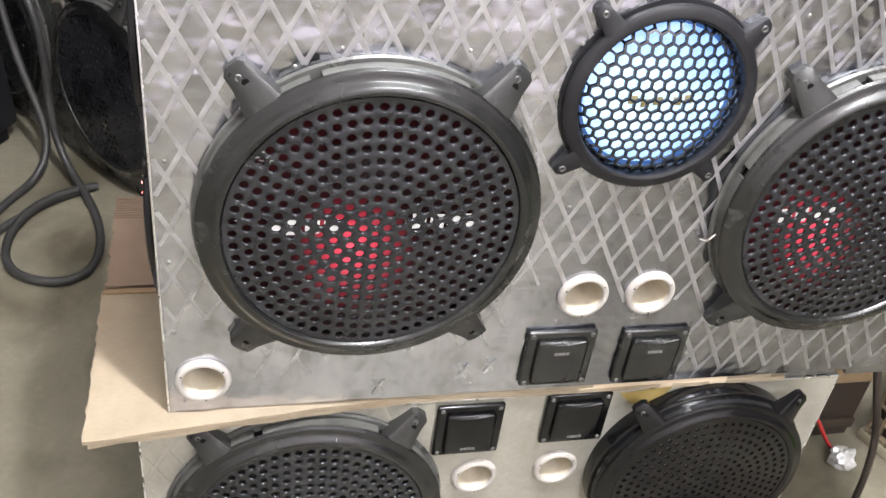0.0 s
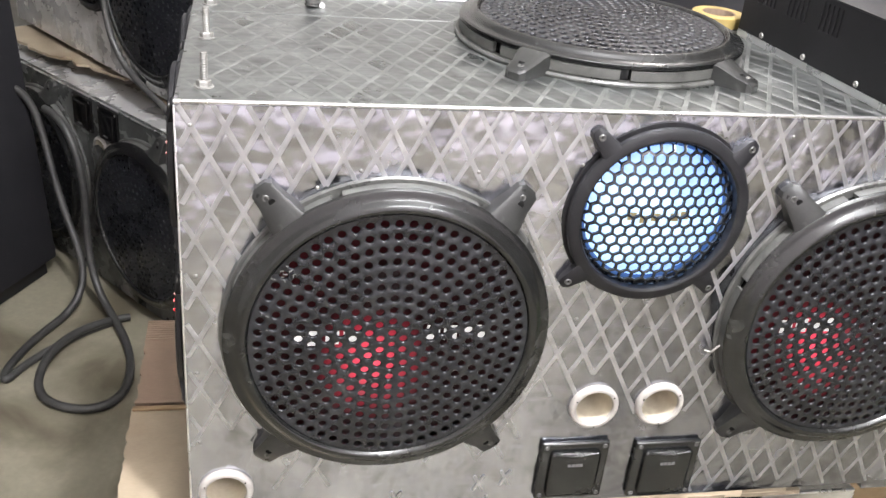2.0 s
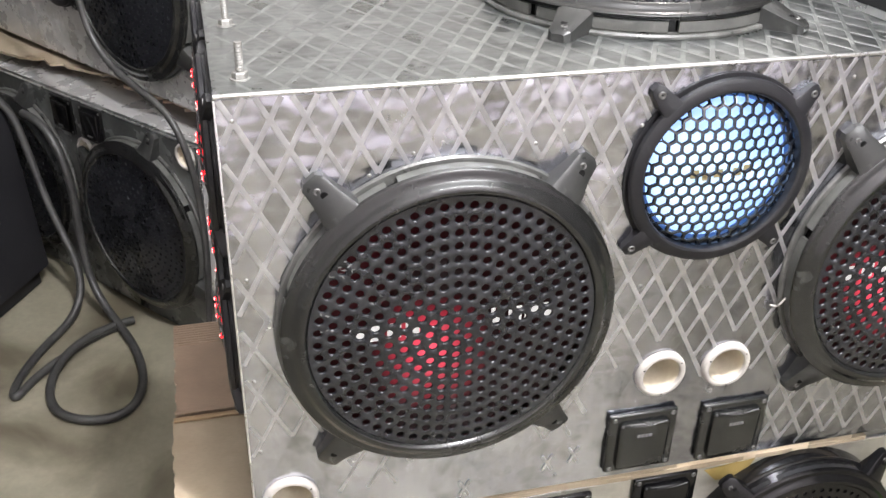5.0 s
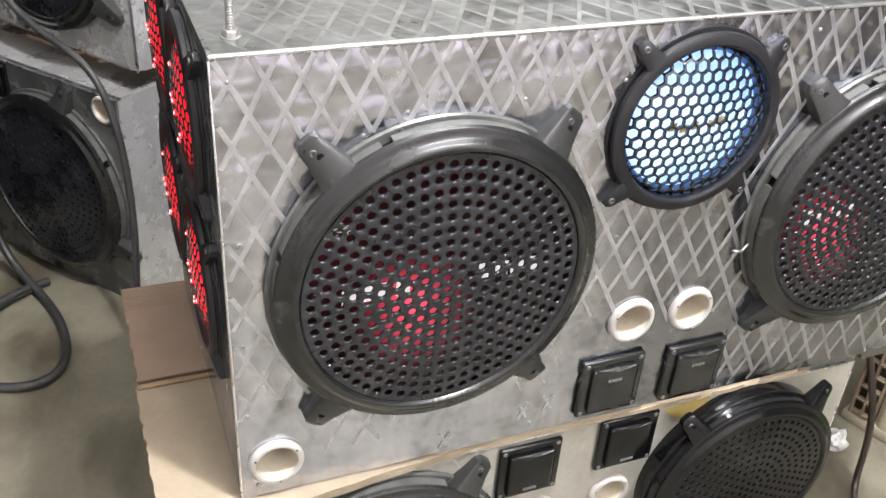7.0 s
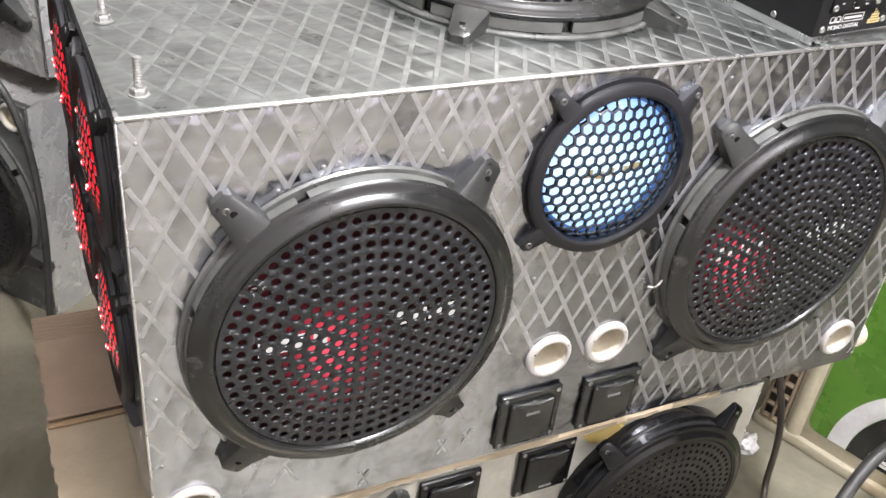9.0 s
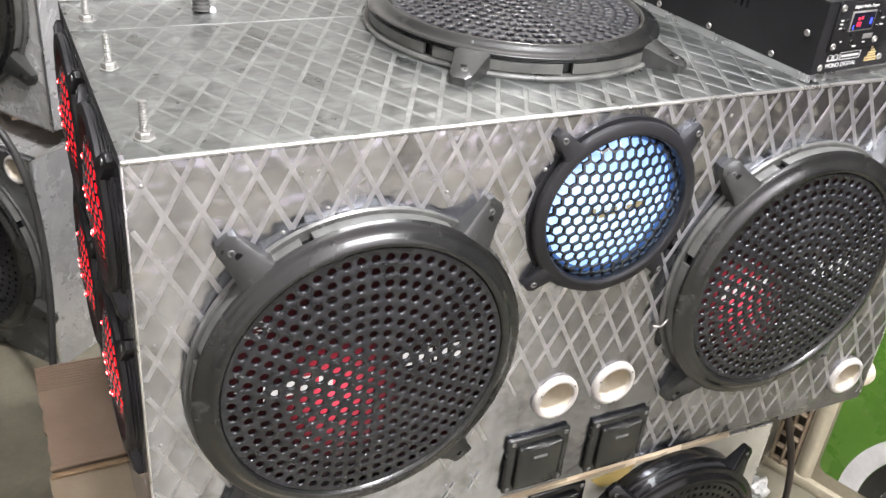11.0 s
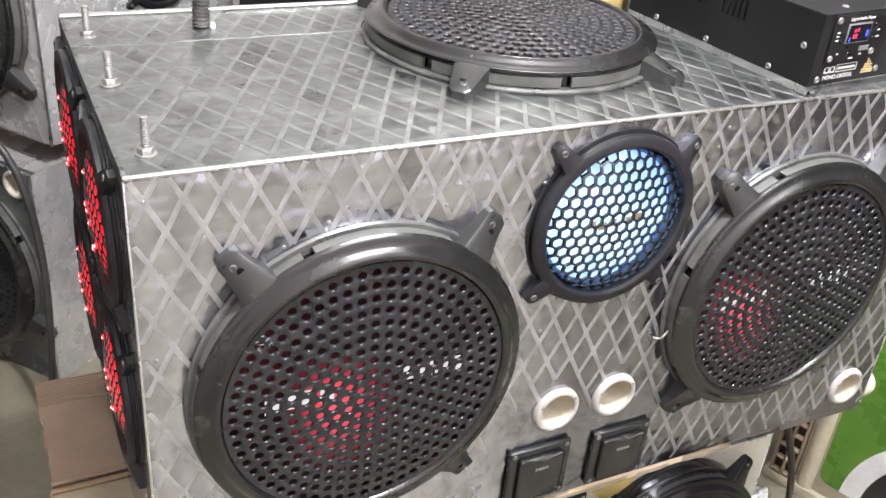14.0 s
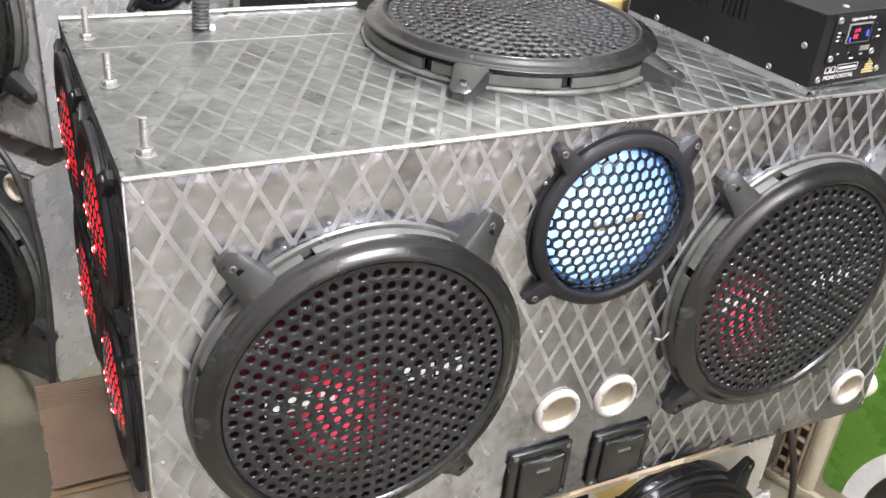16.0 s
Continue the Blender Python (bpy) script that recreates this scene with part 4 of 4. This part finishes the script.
part("heat_sink", bm, ALU_EDGE, amp, "ribbed bare aluminium heat sink", None, 20)


def slot(x, y, w, h):
    return [(x, y), (x + w, y), (x + w, y + h), (x, y + h)]


holes = []
for g0 in (0.026, 0.081, 0.136):
    holes += [slot(g0 + 0.0075 * i, 0.036, 0.0030, 0.028) for i in range(5)]
side_m = pose(0, AD, 0.0135, 90, 0, -90)
put("side_cover", sheet([(0, 0), (AD, 0), (AD, 0.069), (0, 0.069)], holes, 0.0012, AMP_BLACK), amp, side_m, "black steel side with vent slots")
part("far_side_cover", box(AW - 0.0012, AW, 0.0, AD, 0.0135, 0.0825), AMP_BLACK, amp)
part("top_cover", box(0.0, AW, 0.0, AD, 0.0826, 0.0838, 0.0004), AMP_BLACK, amp)
part("back_cover", box(0.0014, AW - 0.0014, AD - 0.0014, AD - 0.0002, 0.0135, 0.0824), AMP_BLACK, amp)
part("front_panel", box(0.0014, AW - 0.0014, 0.0004, 0.0018, 0.0135, 0.0824), AMP_BLACK, amp)
part("inner_case", box(0.004, AW - 0.004, 0.004, AD - 0.004, 0.0140, 0.080), BLACK_MATT, amp)
for y, z in ((0.050, 0.0178), (0.137, 0.0178), (0.215, 0.0178), (0.016, 0.050)):
    put("screw", cached("a_screw", lambda: mesh_of(lathe([(0.0, 0.0008), (0.0012, 0.0008), (0.0016, 0.0016), (0.003, 0.0012), (0.0034, 0.0)], 14), STEEL, 40)), amp, pose(-0.0001, y, z, 90, 0, -90))
for x, z in ((0.012, 0.0195), (0.098, 0.0225)):
    put("screw", cached("a_screw", lambda: None), amp, pose(x, 0.0003, z, 90))
for x in (0.045, 0.14):
    put("screw", cached("a_screw", lambda: None), amp, pose(x, 0.016, 0.0838))
player = part("player_panel", box(0.0075, 0.0895, -0.0022, 0.0004, 0.0345, 0.0815, 0.0012), BLACK_MATT, amp, "black digital player module", pose(0.006, 0, 0.001))
F0 = pose(0, -0.0023, 0, 90)
part("display_frame", box(0.0265, 0.0605, -0.0036, -0.0023, 0.0530, 0.0725, 0.0005), STEEL, player, "silver display frame")
part("display", box(0.0280, 0.0590, -0.0040, -0.0037, 0.0545, 0.0710), GLASS_DARK, player, "dark display glass")
LED_BLUE = mat("blue_led", (0.02, 0.03, 0.3), None, (0.3, 0.4), 0, 20, 0, emit=(0.06, 0.10, 1.0), power=1.6)
for x, z, w, h, m2 in ((0.035, 0.0655, 0.0030, 0.0030, LED_RED), (0.0395, 0.0660, 0.0028, 0.0030, LED_RED), (0.035, 0.0600, 0.0024, 0.0044, LED_RED), (0.0385, 0.0600, 0.0024, 0.0044, LED_RED), (0.0300, 0.0575, 0.0018, 0.0040, LED_BLUE), (0.0535, 0.0620, 0.0028, 0.0060, LED_BLUE)):
    part("digit", box(x, x + w, -0.0043, -0.0041, z - h / 2, z + h / 2), m2, player, "glowing display segment")
put("caption", lettering("Digital Audio Player", 0.0044, LOGO_WHITE), player, F0 @ pose(0.0275, 0.0752, 0.0002), "small white caption")
for x, z in ((0.0125, 0.0765), (0.0845, 0.0765), (0.0125, 0.0395), (0.0720, 0.0420)):
    put("screw", cached("a_screw", lambda: None), player, pose(x, -0.0022, z, 90))
for x, z, r in ((0.0205, 0.0640, 0.0018), (0.0205, 0.0560, 0.0018), (0.0670, 0.0690, 0.0018), (0.0670, 0.0560, 0.0018), (0.0330, 0.0495, 0.0012), (0.0370, 0.0420, 0.0030)):
    put("button", mesh_of(lathe([(0.0, 0.0016), (r * 0.8, 0.0015), (r, 0.0008), (r, 0.0)], 14), BLACK, 40), player, pose(x, -0.0023, z, 90))
part("usb_slot", box(0.0520, 0.0660, -0.0028, -0.0023, 0.0440, 0.0490, 0.0004), STEEL, player, "metal socket")
for x, z, w in ((0.0130, 0.0640, 0.004), (0.0130, 0.0605, 0.004), (0.0130, 0.0565, 0.004), (0.0720, 0.0625, 0.004), (0.0720, 0.0560, 0.005), (0.0400, 0.0370, 0.006), (0.0540, 0.0400, 0.004), (0.0200, 0.0430, 0.003)):
    part("print_bar", box(x, x + w, -0.0026, -0.0023, z, z + 0.0013), LOGO_WHITE, player, "tiny white print bar")
put("caption", lettering("MONO DIGITAL", 0.0061, LOGO_WHITE), amp, pose(0, 0.0003, 0, 90) @ pose(0.0195, 0.0182, 0.0002), "white lettering")
for x0 in (0.0195, 0.0275):
    put("logo_block", sheet([(0, 0), (0.007, 0), (0.007, 0.0056), (0, 0.0056)], [[(0.0012, 0.0012), (0.0058, 0.0012), (0.0058, 0.0064), (0.0012, 0.0064)]], 0.0003, LOGO_WHITE), amp, pose(x0, 0.0001, 0.0248, 90), "white logo frame")
for b in ((0.0305, 0.0605, 0.0302, 0.0308), (0.0305, 0.0605, 0.0232, 0.0238), (0.0305, 0.0311, 0.0238, 0.0302), (0.0599, 0.0605, 0.0238, 0.0302), (0.033, 0.058, 0.0258, 0.0280)):
    part("logo_bar", box(b[0], b[1], -0.0001, 0.0003, b[2], b[3]), LOGO_WHITE, amp, "white logo bar", pose(0.006, 0, 0.0016))
for i, n in enumerate((2, 4, 7, 5, 4, 2)):
    for j in range(n):
        part("meter_bar", box(0.0680 + 0.0030 * i, 0.0702 + 0.0030 * i, -0.0001, 0.0003, 0.0165 + 0.0026 * j, 0.0183 + 0.0026 * j), LOGO_GOLD, amp, "yellow level mark", pose(0.008, 0, 0.003))

# ---- stacked boxes behind ----
TURN_A = -51.7


def placed(corner, L, z, turn=TURN_A):
    """Base pose of a turned box from its near front corner."""
    return pose(corner[0] - L * math.cos(radians(turn)), corner[1] - L * math.sin(radians(turn)), z, 0, 0, turn)


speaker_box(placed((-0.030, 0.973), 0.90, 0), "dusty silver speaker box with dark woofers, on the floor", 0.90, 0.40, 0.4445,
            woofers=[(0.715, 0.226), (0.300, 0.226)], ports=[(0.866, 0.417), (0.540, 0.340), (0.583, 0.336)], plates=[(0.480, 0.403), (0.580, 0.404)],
            front_keep=lambda x, z: 0.0, top_keep=lambda x, y: 0.0, side_keep=lambda x, z: 0.7, size=1.22, turn=22, skin=ALU_DUSTY, face=FACE_DARK, group="boxes stacked behind")
speaker_box(placed((0.0125, 0.975), 0.90, 0.49, -55.7), "silver diamond-plate speaker box stacked on another", 0.90, 0.46, 0.4445,
            woofers=[(0.690, 0.222)], mids=[(0.400, 0.20, "dark")], rights=[(0.27, 0.270, "dark")],
            front_keep=lambda x, z: 0.5, side_keep=lambda x, z: 0.7, size=1.26, turn=15, skin=ALU_DUSTY, face=ALU_DULL, group="boxes stacked behind")
pad = thing("carton_pad", placed((0.0, 0.972), 0.88, 0.4462), "crumpled brown carton pieces between the stacked boxes", "carton")
put("sheet", sheet([(0.02 + 0.46 * k / 24, 0.004 + 0.10 * max(0.0, k / 24 - 0.45) + 0.022 * noise.noise((k * 0.9, 0, 7))) for k in range(25)] + [(0.48, 0.38), (0.02, 0.38)], [], 0.006, CARTON_PALE, lambda x, y: 0.030 + 0.010 * noise.noise((x * 7, y * 9, 3))), pad, None, "torn carton sheet")
put("sheet", sheet([(0.56 + 0.27 * k / 16, 0.045 + 0.02 * noise.noise((k * 0.8, 3, 7))) for k in range(17)] + [(0.83, 0.3), (0.56, 0.3)], [], 0.006, CARTON, lambda x, y: 0.028 + 0.008 * noise.noise((x * 9, y * 9, 5))), pad, None, "torn carton sheet")
part("block", box(0.10, 0.84, 0.10, 0.36, 0.0005, 0.018, 0.002), CARTON_DULL, pad)
part("block", box(0.12, 0.84, 0.09, 0.34, 0.0400, 0.0433, 0.001), CARTON_DULL, pad)
part("support", box(0.14, 0.82, 0.12, 0.32, 0.0182, 0.0398), BROWN, pad)

# ---- tall black cabinet at the side ----
cab = thing("black_cabinet", pose(-0.378, 1.318, 0, 0, 0, -117.4) @ pose(0, 0, 0.006, 4.2, 0, 0), "tall black carpet-covered cabinet beside the boxes", "cabinet")
part("carcass", box(0.0, 0.75, -0.50, 0.0, 0.035, 1.60, 0.008), CABINET_BLACK, cab)
part("plinth", box(0.02, 0.73, -0.48, -0.02, 0.0, 0.0349), BLACK_MATT, cab)

# ---- cables ----
def cable(points, r, material, label):
    ob = put("cable", tube_path(points, r, material), None)
    return tagged(ob, label, "cable")


cable([(-0.46, 1.30, 0.47), (-0.405, 1.315, 0.452), (-0.378, 1.300, 0.36), (-0.362, 1.27, 0.27), (-0.335, 1.235, 0.18), (-0.305, 1.20, 0.11), (-0.300, 1.17, 0.05), (-0.325, 1.12, 0.012), (-0.363, 1.06, 0.009), (-0.400, 0.975, 0.009), (-0.418, 0.89, 0.009), (-0.405, 0.875, 0.009), (-0.385, 0.93, 0.009), (-0.33, 1.0, 0.009), (-0.27, 1.065, 0.009), (-0.225, 1.085, 0.009)], 0.0082, RUBBER, "thick black rubber cable hanging down to the floor")
cable([(-0.37, 1.30, 0.41), (-0.325, 1.245, 0.415), (-0.291, 1.207, 0.33), (-0.288, 1.203, 0.24), (-0.290, 1.19, 0.13), (-0.275, 1.16, 0.05), (-0.235, 1.10, 0.012), (-0.190, 0.99, 0.010), (-0.172, 0.88, 0.010), (-0.190, 0.795, 0.010), (-0.245, 0.772, 0.010), (-0.312, 0.795, 0.010), (-0.350, 0.851, 0.010), (-0.345, 0.95, 0.020), (-0.295, 1.035, 0.026), (-0.23, 1.09, 0.012), (-0.20, 1.10, 0.010)], 0.0085, RUBBER, "thick black rubber cable looped on the floor")
cable([(-0.215, 1.08, 0.98), (-0.205, 1.065, 0.78), (-0.198, 1.052, 0.69), (-0.185, 1.036, 0.63), (-0.152, 0.995, 0.59), (-0.107, 0.940, 0.566), (-0.062, 0.885, 0.545), (-0.03, 0.85, 0.44), (-0.03, 0.84, 0.20), (-0.06, 0.83, 0.012), (-0.04, 0.78, 0.009)], 0.0062, RUBBER, "black cable hanging over the stacked boxes")
cable([(0.88, 0.15, 0.453), (0.905, 0.14, 0.40), (0.935, 0.125, 0.30), (0.97, 0.122, 0.22), (0.992, 0.122, 0.15), (1.02, 0.135, 0.06), (1.01, 0.125, 0.012), (0.97, 0.07, 0.010), (0.92, -0.01, 0.010), (0.86, -0.12, 0.010)], 0.0056, GREY_CABLE, "grey-brown cable hanging under the box to the floor")
cable([(0.72, -0.28, 0.011), (0.80, -0.16, 0.03), (0.90, -0.06, 0.10), (0.996, -0.015, 0.15), (1.05, 0.004, 0.18), (1.09, 0.01, 0.21), (1.20, -0.03, 0.30), (1.36, -0.15, 0.42), (1.50, -0.25, 0.40), (1.56, -0.28, 0.011)], 0.0105, RUBBER, "thick black cable bowed in front of the battery")
cable([(0.530, -0.004, 0.668), (0.517, -0.010, 0.662), (0.508, -0.012, 0.655), (0.512, -0.006, 0.650), (0.505, -0.004, 0.652)], 0.0011, PVC, "short white wire end beside a woofer")
clutter = thing("dark_crate", pose(0.790, 0.288, 0), "dark brown wooden crate on the floor beside the battery", "crate")
part("crate_body", box(0, 0.315, 0, 0.22, 0.0, 0.40, 0.004), BROWN, clutter)
part("crate_slat", box(0.002, 0.313, -0.008, -0.0004, 0.025, 0.045, 0.002), BROWN, clutter, "dark brown slat")
part("crate_slat", box(0.002, 0.313, -0.008, -0.0004, 0.135, 0.205, 0.002), CARTON_DULL, clutter, "dull brown slat")
part("crate_slat", box(0.002, 0.313, -0.008, -0.0004, 0.27, 0.33, 0.002), BROWN, clutter, "dark slat")
cable([(1.000, 0.272, 0.085), (1.012, 0.268, 0.070), (1.030, 0.262, 0.040), (1.048, 0.252, 0.012), (1.058, 0.245, 0.006)], 0.0035, RED_WIRE, "thin red wire on the floor")

# ---- battery and litter beside the lower box ----
bat = thing("battery", pose(1.122, 0.276, 0, 0, 0, -70), "cream plastic inverter battery with a green and white sticker", "battery")
part("case", box(0.0, 0.50, 0.012, 0.20, 0.0, 0.40, 0.008), CREAM, bat)
# Dark sheet put in as the shade inside the grid cells.
part("grid_back", box(0.004, 0.051, 0.0112, 0.0119, 0.0225, 0.385), BROWN, bat, "dark sheet for the shade behind the grid")
part("foot", box(-0.005, 0.505, 0.0, 0.205, 0.0, 0.022, 0.004), CREAM, bat)
part("pillar", lathe([(0.0, 0.022), (0.016, 0.022), (0.016, 0.385), (0.010, 0.396), (0.0, 0.397)], 24), CREAM, bat, "", pose(0.068, 0.018, 0))
for i in range(3):
    part("grid_bar", box(0.004 + 0.0205 * i, 0.0085 + 0.0205 * i, 0.0, 0.0118, 0.0225, 0.385, 0.001), CREAM_SHADED, bat)
for i in range(13):
    part("grid_bar", box(0.0087, 0.0445, 0.0006, 0.0118, 0.026 + 0.029 * i, 0.0305 + 0.029 * i, 0.001), CREAM_SHADED, bat)
corner = [(0.490, 0.050), (0.490, 0.385), (0.088, 0.385)] + [(0.088 + 0.02 * (1 - math.cos(a)), 0.070 - 0.02 * math.sin(a)) for a in [k * math.pi / 12 for k in range(7)]]
B0 = pose(0, 0.0118, 0, 90)
put("sticker", sheet(corner, [], 0.0006, GREEN), bat, B0 @ pose(0, 0, 0.0009), "green printed sticker")


def band(cx, cz, r0, r1, a0, a1, material, z):
    n = 20
    arc = [radians(a0 + (a1 - a0) * k / n) for k in range(n + 1)]
    return sheet([(cx + r1 * math.cos(a), cz + r1 * math.sin(a)) for a in arc] + [(cx + r0 * math.cos(a), cz + r0 * math.sin(a)) for a in reversed(arc)], [], 0.0004, material)


put("white_band", band(0.328, 0.050, 0.165, 0.200, 90, 180, LOGO_WHITE, 0), bat, B0 @ pose(0, 0, 0.0014), "white curved band on the sticker")
put("dark_label", band(0.328, 0.050, 0.02, 0.164, 90, 180, BLACK, 0), bat, B0 @ pose(0, 0, 0.0014), "dark printed field on the sticker")
for x, z, w in ((0.200, 0.066, 0.060), (0.223, 0.090, 0.040), (0.208, 0.058, 0.030)):
    part("print_bar", box(x, x + w, -0.0008, -0.0003, z, z + 0.006), LOGO_WHITE, bat, "white print bar", pose(0, 0.0118 - 0.0012, 0))
foil = bmesh.new()
bmesh.ops.create_icosphere(foil, subdivisions=3, radius=0.022)
for v in foil.verts:
    v.co = Vector((v.co.x * 1.0, v.co.y * 0.8, v.co.z * 0.95)) * (1 + 0.55 * noise.noise(v.co * 70))
tagged(part("foil_scrap", foil, FOIL, None, "", pose(1.055, 0.222, 0.0175), 20), "crumpled white foil scrap lying on the floor", "foil scrap")

# ---- things behind the lid ----
tape = thing("tape_roll", pose(0.606, 0.318, TOP + 0.0008), "yellow adhesive tape roll beside the amplifier", "tape roll")
part("roll", lathe([(0.020, 0.0), (0.030, 0.0), (0.031, 0.002), (0.031, 0.012), (0.030, 0.013), (0.020, 0.013), (0.020, 0.0)], 32), YELLOW, tape)
part("core", lathe([(0.018, 0.0), (0.0199, 0.0), (0.0199, 0.0125), (0.018, 0.0125), (0.018, 0.0)], 32), CARTON, tape)
stand = thing("dark_cabinet", pose(0.385, 0.66, 0), "dark low cabinet standing behind the boxes", "cabinet")
part("carcass", box(0.0, 0.72, 0.0, 0.5, 0.03, 0.80, 0.006), CABINET_BLACK, stand)
part("plinth", box(0.02, 0.70, 0.02, 0.48, 0.0, 0.0298), BLACK_MATT, stand)
part("shelf", box(0.0, 0.30, -0.21, -0.0005, 0.765, 0.790, 0.003), CABINET_BLACK, stand)
board = thing("brown_board", pose(0.62, 1.16, 0.8005), "dark brown wooden board on the low cabinet", "board")
part("panel", box(-0.02, 0.45, 0, 0.02, 0.0, 0.45, 0.002), BROWN, board)
tub = thing("steel_tub", pose(0.468, 0.558, 0.7905), "round steel tub with a pink lid label", "tub")
part("bowl", lathe([(0.0, 0.0), (0.075, 0.0), (0.085, 0.01), (0.095, 0.07), (0.101, 0.073), (0.099, 0.077), (0.090, 0.074), (0.082, 0.015), (0.0, 0.012)], 40), STEEL, tub)
part("lid_label", lathe([(0.0, 0.062), (0.06, 0.061), (0.086, 0.058), (0.0, 0.057)], 32), PINK, tub, "pink and white printed label")
